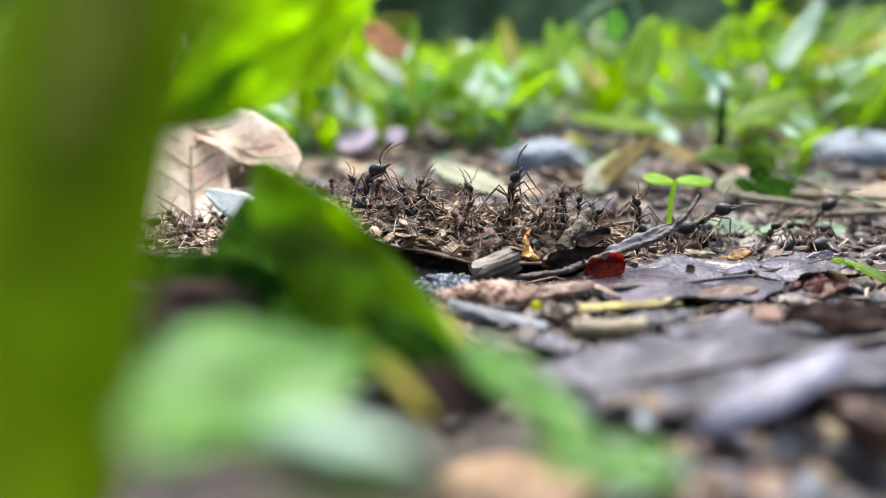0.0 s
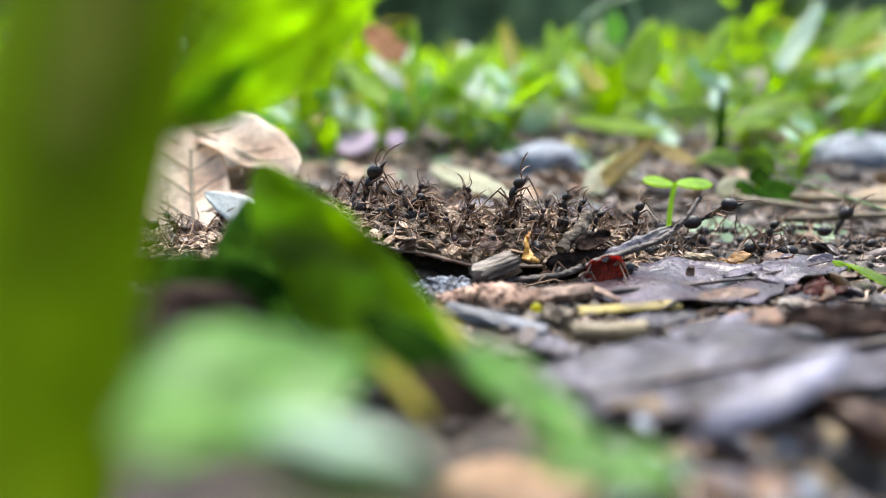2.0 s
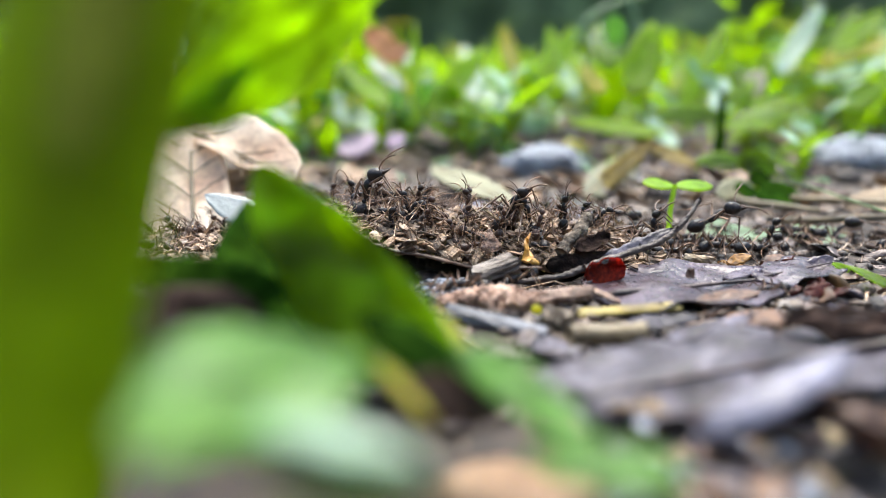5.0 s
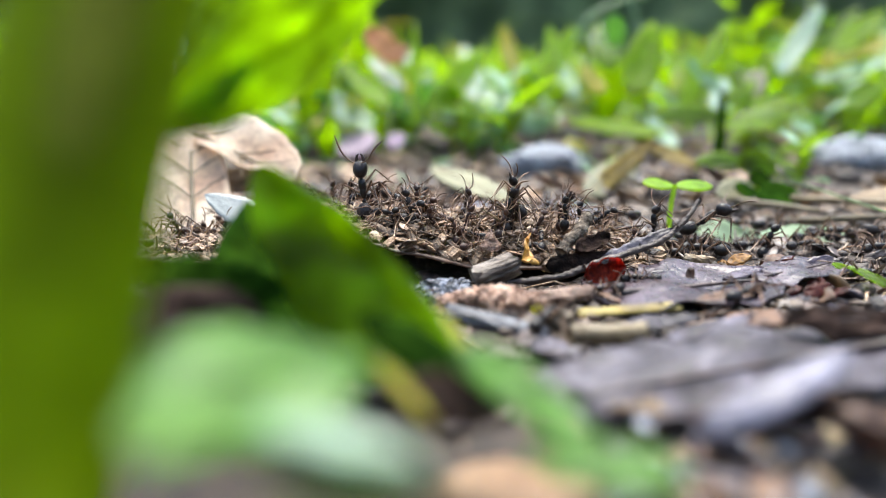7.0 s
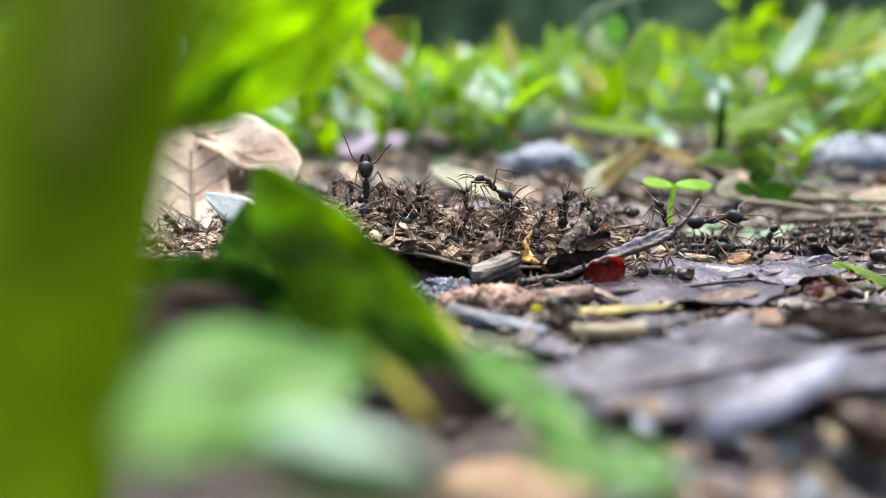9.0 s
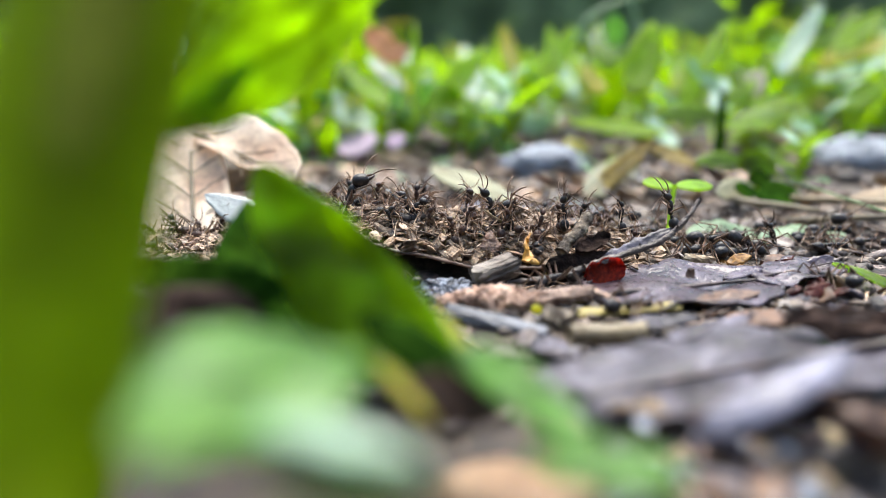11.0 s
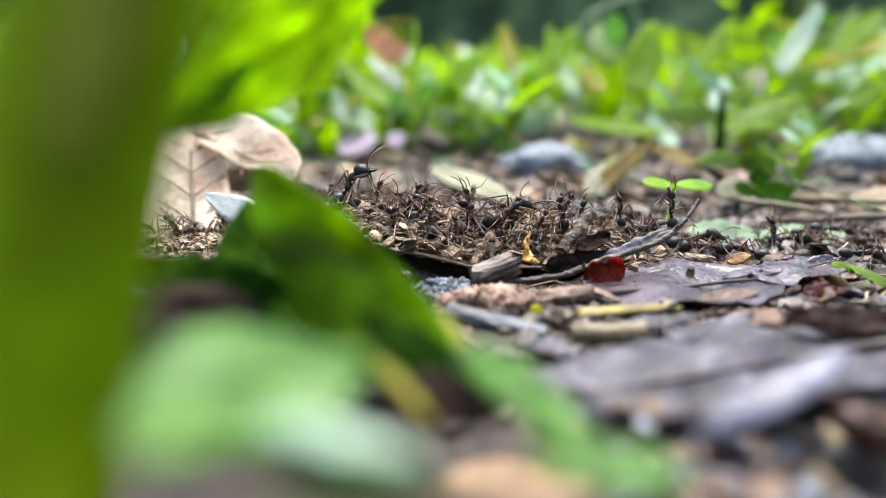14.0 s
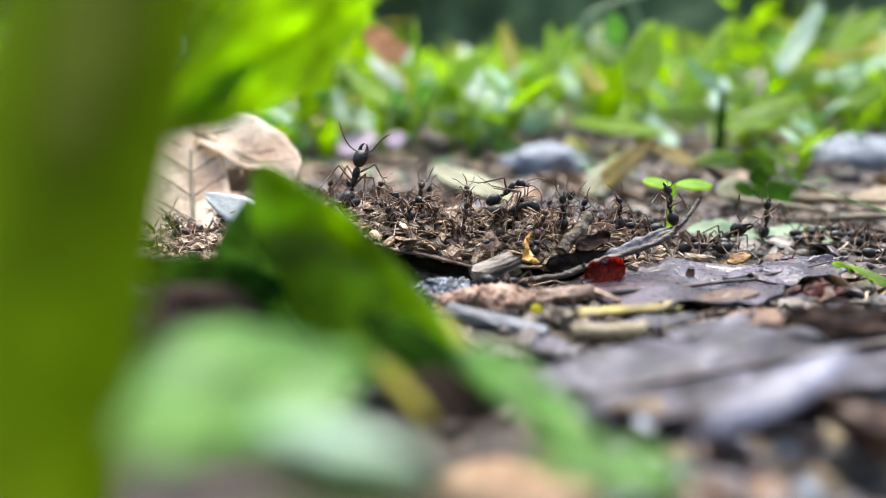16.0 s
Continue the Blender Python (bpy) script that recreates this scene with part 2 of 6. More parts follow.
def tube(pts, radii, n=6, rough=0.0, flat=1.0):
    """A tapered tube along points; rough makes its skin uneven."""
    pts = [Vector(p) for p in pts]
    V, F = [], []
    up = Vector((0.13, 0.31, 0.94))
    for i, p in enumerate(pts):
        d = (pts[min(i + 1, len(pts) - 1)] - pts[max(i - 1, 0)]).normalized()
        a = d.cross(up)
        if a.length < 1e-3:
            a = d.cross(Vector((1, 0, 0)))
        a.normalize()
        b = d.cross(a)
        r = radii[i] if isinstance(radii, (list, tuple)) else radii
        for k in range(n):
            w = 2 * math.pi * k / n
            rr = r * (1 + rough * (rnd.random() - 0.5))
            V.append(tuple(p + a * (math.cos(w) * rr) + b * (math.sin(w) * rr * flat)))
    for i in range(len(pts) - 1):
        for k in range(n):
            F.append((i * n + k, i * n + (k + 1) % n, (i + 1) * n + (k + 1) % n, (i + 1) * n + k))
    F.append(tuple(range(n)))
    F.append(tuple(reversed(range((len(pts) - 1) * n, len(pts) * n))))
    return V, F


def lumpy(pts, radii, n=12, amp=0.25, freq=1.2, seed=0.0):
    """A tube whose skin swells and cracks like bark."""
    V, F = tube(pts, radii, n)
    mid = [Vector(p) for p in pts]
    out = []
    for i, v in enumerate(V):
        c, p = mid[i // n], Vector(v)
        k = 1 + amp * noise.noise(p * freq + Vector((seed, 0, 0))) + amp * 0.7 * noise.noise(p * freq * 2.6)
        out.append(tuple(c + (p - c) * k))
    return out, F


def curve_pts(ctrl, n):
    """A smooth line through control points."""
    P = [Vector(c) for c in ctrl]
    P = [P[0] * 2 - P[1]] + P + [P[-1] * 2 - P[-2]]
    out = []
    for i in range(n):
        u = i / (n - 1) * (len(P) - 3)
        k = min(int(u), len(P) - 4)
        t = u - k
        a, b, c, d = P[k:k + 4]
        out.append(0.5 * (2 * b + (c - a) * t + (2 * a - 5 * b + 4 * c - d) * t * t + (3 * b - a - 3 * c + d) * t ** 3))
    return out


def blob(rx, ry, rz, nu=12, nv=8, lump=0.0, freq=0.6, seed=0.0, shape=None):
    """An ellipsoid along x; shape(u) scales its girth from back (0) to front (1); lump makes it uneven."""
    V, F = [], []
    for j in range(nv + 1):
        a = math.pi * j / nv
        for k in range(nu):
            b = 2 * math.pi * k / nu
            g = math.sin(a) * (shape(j / nv) if shape else 1)
            p = Vector((-math.cos(a) * rx, math.cos(b) * g * ry, math.sin(b) * g * rz))
            if lump:
                p *= 1 + lump * noise.noise(p * freq + Vector((seed, seed * 2.3, 1.7)))
            V.append(tuple(p))
    for j in range(nv):
        for k in range(nu):
            F.append((j * nu + k, j * nu + (k + 1) % nu, (j + 1) * nu + (k + 1) % nu, (j + 1) * nu + k))
    return V, F


def chunk(lx, ly, lz, cut=0.12, jag=0.12, seed=1):
    """A broken piece of wood or bark: an uneven block with splintered ends."""
    r = random.Random(seed)
    n = (10, 4, 3)
    V, F, at = [], [], {}

    def vert(i, j, k):
        if (i, j, k) not in at:
            x, y, z = i / n[0] - 0.5, j / n[1] - 0.5, k / n[2] - 0.5
            q = 1 - cut * (abs(y * 2) ** 3 * abs(z * 2) ** 3) * 2
            s = Vector((x * 5, y * 3 + seed * 7.7, z * 3))
            w = 1 + jag * 1.6 * noise.noise(s) + jag * noise.noise(s * 2.7)
            h = 1 + jag * 2.0 * noise.noise(s + Vector((9, 0, 0))) + jag * noise.noise(s * 3 + Vector((5, 5, 0)))
            e = 1 + (0.5 if i in (0, n[0]) else 0.0) * (r.random() - 0.6) * min(1, ly / lx * 2)
            at[i, j, k] = len(V)
            V.append((x * lx * e, y * ly * q * w, z * lz * q * h))
        return at[i, j, k]

    for i in range(n[0]):
        for j in range(n[1]):
            for k, f in ((0, 0), (n[2], 1)):
                q = (vert(i, j, k), vert(i, j + 1, k), vert(i + 1, j + 1, k), vert(i + 1, j, k))
                F.append(q[::-1] if f else q)
        for k in range(n[2]):
            for j, f in ((0, 1), (n[1], 0)):
                q = (vert(i, j, k), vert(i, j, k + 1), vert(i + 1, j, k + 1), vert(i + 1, j, k))
                F.append(q[::-1] if f else q)
    for j in range(n[1]):
        for k in range(n[2]):
            for i, f in ((0, 0), (n[0], 1)):
                q = (vert(i, j, k), vert(i, j, k + 1), vert(i, j + 1, k + 1), vert(i, j + 1, k))
                F.append(q[::-1] if f else q)
    return V, F


def blade(L, W, nu=12, nv=6, droop=0.0, fold=0.0, curl=0.0, wave=0.0, thick=0.25, blunt=1.0, ragged=0.0, seed=0.0, wide=0.45, skew=0.0):
    """A leaf from its base at 0 along x: skew makes one half broader, wide tells where it is broadest, fold its V, droop its bend, curl the roll of its edges."""
    top, F = [], []
    e = math.log(0.5) / math.log(wide)
    for i in range(nu + 1):
        u = i / nu
        w = W / 2 * math.sin(math.pi * min(1, max(0.0, u ** e))) ** (0.75 * blunt) + W * 0.012
        for j in range(nv + 1):
            s = 2 * j / nv - 1
            ww = w * (1 + ragged * noise.noise(Vector((u * 9, s * 2 + seed, seed)))) * (1 + (skew if s > 0 else -skew))
            y = s * ww
            z = -droop * L * u * u + fold * abs(y) + curl * W * (abs(s) ** 3)
            z += wave * W * noise.noise(Vector((u * 4 + seed * 3, s * 1.4, seed)))
            top.append((u * L, y, z))
    V = top + [(x, y, z - thick) for x, y, z in top]
    k, m = len(top), nv + 1
    for i in range(nu):
        for j in range(nv):
            a = i * m + j
            F.append((a, a + m, a + m + 1, a + 1))
            F.append((k + a, k + a + 1, k + a + m + 1, k + a + m))
    edge = [i * m for i in range(nu + 1)] + [nu * m + j for j in range(1, m)] + [i * m + nv for i in range(nu - 1, -1, -1)] + [j for j in range(nv - 1, 0, -1)]
    for a, b in zip(edge, edge[1:] + edge[:1]):
        F.append((a, k + a, k + b, b))
    return V, F


def mesh(name, shape, mat, smooth=True):
    me = bpy.data.meshes.new(name)
    me.from_pydata([(x * MM, y * MM, z * MM) for x, y, z in shape[0]], [], shape[1])
    me.materials.append(mat)
    if smooth:
        me.shade_smooth()
    me.update()
    return me


def part(name, shape, mat, parent, label="", m=None, smooth=True):
    ob = new(name, mesh(name, shape, mat, smooth))
    ob.parent = parent
    if m is not None:
        ob.matrix_basis = mm(m)
    return tagged(ob, label)


def thing(name, shape, mat, m, label, category, group="", kind="", smooth=True):
    ob = new(name, mesh(name, shape, mat, smooth) if shape else None)
    ob.matrix_basis = mm(m)
    return tagged(ob, label, category, group, kind)


def mm(m):
    """A pose whose place is in millimetres, in metres."""
    out = m.copy()
    out.translation = m.translation * MM
    return out


def lay(base, tip, roll=0, up=(0, 0, 1)):
    """A pose at base with x towards tip and z as near to up as it goes, rolled about x."""
    x = (Vector(tip) - Vector(base)).normalized()
    y = Vector(up).cross(x)
    y = y.normalized() if y.length > 1e-4 else Vector((0, 1, 0))
    z = x.cross(y)
    m = Matrix((x, y, z)).transposed().to_4x4()
    return Matrix.Translation(base) @ m @ pose(0, 0, 0, roll)


def gap(a, b):
    return (Vector(a) - Vector(b)).length


def step(a, b, v):
    t = min(1, max(0, (v - a) / (b - a)))
    return t * t * (3 - 2 * t)


# ---------- ground ----------
def rim_y(x):
    """Where the mound's front edge runs."""
    return 119.5 + 0.0009 * (x + 5) ** 2 - 6 * step(-26, -40, x) + 1.6 * noise.noise(Vector((x * 0.09, 3, 0)))


def rim_z(x):
    return (3.0 + 4.0 * step(10, -16, x)) * (1 - 0.92 * step(-26, -38, x))


def sides(x):
    return step(-92, -62, x) * (1 - 0.45 * step(14, 34, x)) * (1 - step(32, 48, x))


def mound(x, y):
    """The height of the litter heap over the soil, from its overhanging rim on."""
    d = y - rim_y(x)
    if d < 0:
        return 0
    top = 7.9 + 1.2 * step(5, -25, x) * step(-60, -25, x)
    left = step(-22, -40, x)
    top -= 4.6 * left
    top += 1.3 * noise.noise(Vector((x * 0.13, y * 0.13, 11))) + 0.7 * noise.noise(Vector((x * 0.33, y * 0.33, 6)))
    return (rim_z(x) + (top - rim_z(x)) * step(0, 14, d)) * sides(x) * (1 - 0.45 * step(133, 150, y)) * (1 - step(140 - 8 * left, 190 - 32 * left, y))


def soil_z(x, y):
    near = noise.noise(Vector((x * 0.055, y * 0.055, 0))) * 1.1 + noise.noise(Vector((x * 0.21, y * 0.21, 5))) * 0.5
    far = step(215, 420, math.hypot(x, y))
    hump = noise.noise(Vector((x * 0.009, y * 0.009, 9))) * 11 + noise.noise(Vector((x * 0.03, y * 0.03, 2))) * 5
    wide = step(1500, 6000, math.hypot(x, y)) * noise.noise(Vector((x * 0.0006, y * 0.0006, 4))) * 120
    return near + far * (hump + 3) + wide - 0.4


def ground_z(x, y):
    """The top of soil and litter heap together."""
    return soil_z(x, y) + mound(x, y)


def core_z(x, y):
    """The solid ground, set back under the heap's rim."""
    return soil_z(x, y) + mound(x, y) * step(6, 20, y - rim_y(x)) * 0.93


def axis(lo, hi, fine, end):
    core = list(np.arange(lo, hi + fine, fine))
    out, d = [], fine
    v = hi
    while v < end:
        d *= 1.16
        v += d
        out.append(v)
    back, d, v = [], fine, lo
    while v > -end:
        d *= 1.16
        v -= d
        back.append(v)
    return back[::-1] + core + out


def build_ground():
    xs, ys = axis(-150, 150, 2.0, 60000), axis(30, 260, 1.8, 60000)
    V = [(x, y, core_z(x, y)) for y in ys for x in xs]
    n = len(xs)
    F = [(j * n + i, j * n + i + 1, (j + 1) * n + i + 1, (j + 1) * n + i) for j in range(len(ys) - 1) for i in range(n - 1)]
    return thing("ground", (V, F), SOIL, Matrix(), "dark damp forest soil strewn with leaf litter", "ground", kind="structure")


build_ground()


def build_backdrop():
    """A ring of dark undergrowth that closes the clearing."""
    V, F = [], []
    n, rows = 120, 10
    for j in range(rows):
        for i in range(n):
            a = 2 * math.pi * i / n
            h = j / (rows - 1)
            r = 4200 + 700 * noise.noise(Vector((math.cos(a) * 9, math.sin(a) * 9, h * 4))) + 300 * noise.noise(Vector((math.cos(a) * 30, math.sin(a) * 30, h * 12)))
            V.append((math.cos(a) * r, math.sin(a) * r, -150 + h * 1500 * (1 + 0.25 * noise.noise(Vector((math.cos(a) * 12, math.sin(a) * 12, 3))))))
    for j in range(rows - 1):
        for i in range(n):
            k = (i + 1) % n
            F.append((j * n + i, j * n + k, (j + 1) * n + k, (j + 1) * n + i))
    thing("backdrop", (V, F), FAR, Matrix(), "dark green forest undergrowth far behind the clearing", "undergrowth", kind="structure")


build_backdrop()


# ---------- foreground plants ----------
def leaf_thing(name, base, tip, W, mat, roll, label, category="leaf", rib=None, group="", up=(0, 0, 1), **shape):
    L = gap(base, tip)
    ob = thing(name, None, None, lay(base, tip, roll, up), label, category, group)
    part("blade", blade(L, W, seed=abs(base[0]) * 0.37 + W, **shape), mat, ob)
    if rib:
        d = shape.get("droop", 0)
        pts = [(L * u, 0, -d * L * u * u + 0.05) for u in (0, 0.2, 0.4, 0.6, 0.8, 0.97)]
        part("midrib", tube(pts, [W * 0.03, W * 0.028, W * 0.024, W * 0.018, W * 0.012, W * 0.005], 6), rib, ob)
    return ob


def near_stem():
    base, top = (-24.3, 33.2, 13.3), (-19.5, 43.4, 40.5)
    L = gap(base, top)
    ob = thing("tall_green_plant", None, None, lay(base, top, 0, (0, -1, 0)), "thick green plant stem rising from the soil", "plant stem")
    pts = [(L * u, 0.5 * math.sin(u * 3), 0) for u in (0, 0.15, 0.3, 0.45, 0.6, 0.75, 0.9, 1.0, 1.25)]
    part("stalk", tube(pts, [6.0, 5.9, 5.8, 5.7, 5.6, 5.5, 5.4, 5.4, 5.2], 20), STEMGREEN, ob)
    # Added strip: paints the shaded middle of the stalk darker.
    strip = [(L * u, 0.5 * math.sin(u * 3) - 1.6, 3.5) for u in (0.38, 0.55, 0.7, 0.85, 1.0, 1.25)]
    part("sheath", tube(strip, [0.3, 1.2, 2.0, 2.2, 2.2, 2.0], 18, flat=1.0), STEMSHADE, ob, "added dark olive strip for the shaded middle of the stalk")
    return ob


near_stem()
leaf_thing("green_leaf", (-26.2, 64.8, 31.3), (-3.6, 81.2, 46.8), 15.1, SPOTTED, 0, "bright green leaf blade with brown blotches", rib=STEMGREEN, up=(-0.2, 0.75, 0.65), droop=-0.06, fold=0.1, wave=0.16, ragged=0.18, nu=22, nv=10, wide=0.55)
leaf_thing("green_leaf", (-25.4, 62.7, 31.3), (-17.4, 70.3, 36.6), 4.2, SPOTTED, 0, "narrow green leaf with a browning base", rib=STEMGREEN, up=(-0.2, 0.7, 0.65), droop=-0.08, fold=0.1, wave=0.12, wide=0.6)
leaf_thing("green_leaf", (-26.4, 76.9, 38.1), (-23.5, 99.0, 51.8), 8.1, GREEN, 0, "bright green leaf blade lit from behind", rib=STEMGREEN, up=(-0.5, 0.7, 0.5), droop=0.05, fold=0.1, wave=0.06)
leaf_thing("green_leaf", (-43.3, 265.1, 42.7), (-53.0, 265.1, 15.1), 12.6, GREEN, 0, "narrow bright green leaf hanging down", rib=STEMGREEN, up=(0.1, -0.8, 0.55), droop=0.05, fold=0.15, wave=0.1)
leaf_thing("dark_green_leaf", (1.7, 60.7, 8.0), (-20.7, 79.1, 26.7), 10.9, DEEPGREEN, 0, "dark green leaf with a pointed tip rising before the mound", rib=DEEPGREEN, up=(0, -0.62, 0.78), droop=0.03, fold=0.1, wave=0.12, ragged=0.1, nu=28, nv=12, wide=0.4, blunt=0.75, skew=0.42)
# Shade is painted here: blackish blades cover the unlit half and soil below.
leaf_thing("dark_green_leaf", (0.7, 70.6, 2.1), (-25.9, 88.9, 20.7), 14.6, SHADEGREEN, 0, "shaded half of the pointed leaf as a broad blackish green blade", "leaf", rib=SHADEGREEN, up=(0, -0.75, 0.6), droop=0.04, fold=0.05, wave=0.15, ragged=0.15, nu=24, nv=10, wide=0.6, blunt=0.9, skew=0.75)
leaf_thing("dark_green_leaf", (-16.3, 72.3, 12.7), (-36.3, 76.9, 14.6), 5.1, SHADEGREEN, 0, "blackish green leaf added as shade low over the soil", rib=SHADEGREEN, up=(0, -0.8, 0.5), droop=0.03, fold=0.1, wave=0.15, ragged=0.25, wide=0.5, blunt=0.7)
# Added blade, dark in place of the shadow on this soil.
leaf_thing("brown_dead_leaf", (-18.4, 67.9, 11.7), (-32.9, 62.1, 13.0), 8.4, DARKLEAF, 0, "blackish brown leaf painting the shaded soil under the green ones", "dead leaf", rib=TWIG, up=(0, -0.7, 0.7), wave=0.15, ragged=0.2, blunt=0.6)
leaf_thing("pale_green_leaf", (-4.7, 41.7, 18.2), (-18.3, 35.8, 19.1), 12.5, MOTTLED, 0, "pale green leaf lying low over the litter", "leaf", rib=PALEGREEN, up=(0.02, -0.28, 0.95), nu=22, nv=10, droop=0.03, fold=-0.06, wave=0.08, ragged=0.25, wide=0.6, blunt=0.8)
leaf_thing("pale_green_leaf", (-10.8, 33.6, 18.7), (-16.0, 30.6, 19.4), 8.0, PALEGREEN, 0, "yellowish pale green leaf turned up to the light", "leaf", rib=PALEGREEN, up=(0, 0.05, 1), nu=22, nv=10, droop=0.02, fold=0.05, wave=0.08, ragged=0.25, wide=0.6, blunt=0.7)
# Bluish white sheen sits in this leaf's colour.
leaf_thing("pale_green_leaf", (-9.6, 32.1, 19.2), (-0.7, 30.8, 18.0), 2.3, SHEEN, 0, "small green leaf with a pale sheen in its colour", "leaf", rib=PALEGREEN, up=(0, -0.1, 1.0), droop=0.05, fold=0.08, wave=0.06)
# Blackish blade stands in for shade at the pointed leaf's foot.
leaf_thing("dark_green_leaf", (2.1, 57.1, 9.9), (-8.0, 61.4, 14.5), 4.0, SHADEGREEN, 0, "small blackish green leaf added as shade on the pointed one", "leaf", rib=SHADEGREEN, up=(0, -0.75, 0.6), droop=0.04, fold=0.08, wave=0.12, ragged=0.15)
# Dark blade puts the pale leaf's shaded underside into colour.
leaf_thing("dark_green_leaf", (-9.1, 30.1, 17.1), (0.2, 28.9, 16.8), 1.9, SHADEGREEN, 0, "dark green leaf as the shaded underside of the pale one", "leaf", rib=SHADEGREEN, up=(0, -0.6, 0.8), droop=0.04, fold=0.1, wave=0.08)
# Covers the litter with dark colour where the hollow is shaded.
leaf_thing("brown_dead_leaf", (-4.4, 53.2, 10.6), (5.1, 49.1, 10.9), 5.0, DARKLEAF, 0, "blackish leaf added as the shade under the green ones", "dead leaf", rib=TWIG, up=(0, -0.6, 0.8), wave=0.2, ragged=0.3, blunt=0.6)
leaf_thing("pale_green_leaf", (1.3, 53.2, 14.7), (11.0, 40.1, 12.0), 3.8, MOTTLED, 0, "narrow pale green leaf lying over the litter", rib=PALEGREEN, up=(0, -0.6, 0.8), nu=20, nv=8, fold=0.1, wave=0.2, ragged=0.3, wide=0.35)
leaf_thing("pale_green_leaf", (5.3, 40.2, 12.6), (14.4, 36.3, 13.2), 3.3, MOTTLED, 0, "pale green leaf with a blunt tip on the litter", rib=PALEGREEN, up=(0, -0.5, 0.85), nu=20, nv=8, fold=0.05, wave=0.15, ragged=0.3, wide=0.6, blunt=0.7)
leaf_thing("yellow_leaf", (-5.4, 50.1, 14.9), (-0.7, 45.3, 12.2), 1.0, YELLOWGREEN, 0, "narrow yellowing leaf bent to the ground", "leaf", up=(0, -0.6, 0.8), droop=0.06, fold=0.2)
leaf_thing("yellow_leaf", (-0.5, 68.1, 12.4), (4.0, 60.9, 8.5), 1.1, YELLOWGREEN, 0, "narrow yellowing leaf beside the dark green one", up=(0.3, -0.9, 0.3), droop=0.03, fold=0.2)


# ---------- the mound and its litter ----------
def under_leaf():
    """The big dead leaf that carries the heap; its edge stands clear of the soil."""
    ob = thing("dead_leaf", None, None, Matrix(), "large dark brown dead leaf under the ants' mound", "dead leaf")
    nu, nv = 60, 9
    top = []
    for i in range(nu + 1):
        x = -34 + 72 * i / nu
        for j in range(nv + 1):
            y = rim_y(x) - 0.4 + 3.0 * j + 0.7 * noise.noise(Vector((x * 0.25, 1, 0))) * (j == 0)
            z = soil_z(x, rim_y(x) + 2) + rim_z(x) * sides(x) + 0.28 * j - 0.5 + 0.5 * noise.noise(Vector((x * 0.1, y * 0.1, 8))) + 0.5 * (j == 0)
            top.append((x, y, z))
    m, k = nv + 1, len(top)
    V = top + [(x, y, z - 0.45) for x, y, z in top]
    F = []
    for i in range(nu):
        for j in range(nv):
            a = i * m + j
            F.append((a, a + m, a + m + 1, a + 1))
            F.append((k + a, k + a + 1, k + a + m + 1, k + a + m))
        F.append((i * m, k + i * m, k + (i + 1) * m, (i + 1) * m))
    part("blade", (V, F), BROWNLEAF, ob)
    part("midrib", tube([(x, rim_y(x) + 9, soil_z(x, rim_y(x) + 2) + rim_z(x) * sides(x) - 0.6) for x in range(-32, 38, 5)], 0.5, 6), TWIG, ob)
    return ob


under_leaf()


def fibres(count, seed, area, mat, name, label, length=(2.5, 8), rad=(0.08, 0.26), tilt=45, lift=0.4, n=5):
    r = random.Random(seed)
    shapes = []
    for i in range(count):
        x, y = area(r)
        z = ground_z(x, y) + r.random() * lift
        L = r.uniform(*length)
        a, e = r.uniform(0, 2 * math.pi), radians(r.gauss(0, tilt * 0.5))
        d = Vector((math.cos(a) * math.cos(e), math.sin(a) * math.cos(e), math.sin(e)))
        bend = Vector((r.uniform(-1, 1), r.uniform(-1, 1), r.uniform(-0.4, 0.8))) * L * 0.24
        c = Vector((x, y, z + abs(d.z) * L * 0.35))
        w = r.uniform(*rad)
        shapes.append(tube([c - d * L / 2, c + bend, c + d * L / 2], [w, w * 0.9, w * 0.5], n))
    return thing(name, join_many(shapes), mat, Matrix(), label, "litter", kind="stuff")


def join_many(shapes):
    V, F = [], []
    for v, f in shapes:
        k = len(V)
        V.extend(v)
        F.extend([tuple(i + k for i in q) for q in f])
    return V, F


def on_mound(r):
    while True:
        x, y = r.uniform(-80, 46), r.triangular(118, 196, 126)
        if mound(x, y) > 1.2:
            return x, y


def on_wet_leaf(x, y):
    """The flat wet leaves beside the twig lie bare."""
    return math.hypot((x - 39) / 17, (y - 112) / 9) < 1 and y > 103 or math.hypot((x - 61) / 9, (y - 117) / 6) < 1


def on_floor(r):
    while True:
        y = r.triangular(60, 235, 130)
        x = r.uniform(-0.75, 0.75) * y
        if mound(x, y) < 2.5 and not on_wet_leaf(x, y):
            return x, y


def crumbs(count, seed, area, mat, name, label, size=(0.4, 1.5), broken=False):
    """Grains of soil; broken ones are angular splinters of many sizes."""
    r = random.Random(seed)
    shapes = []
    for i in range(count):
        x, y = area(r)
        if broken:
            s = size[0] + (size[1] - size[0]) * r.random() ** 3
            b = blob(s * r.uniform(0.8, 2.2), s, s * r.uniform(0.35, 0.9), 6, 4, 0.8, 1.3 / s, i * 0.37)
        else:
            s = r.uniform(size[0], size[1]) * (0.5 + 0.5 * r.random())
            b = blob(s * r.uniform(0.8, 1.5), s, s * r.uniform(0.5, 0.9), 7, 5, 0.5, 0.9, i * 0.37)
        shapes.append(moved(b, pose(x, y, ground_z(x, y) + s * 0.3, r.uniform(-40, 40), r.uniform(-40, 40), r.uniform(0, 360))))
    return thing(name, join_many(shapes), mat, Matrix(), label, "litter", kind="stuff", smooth=not broken)


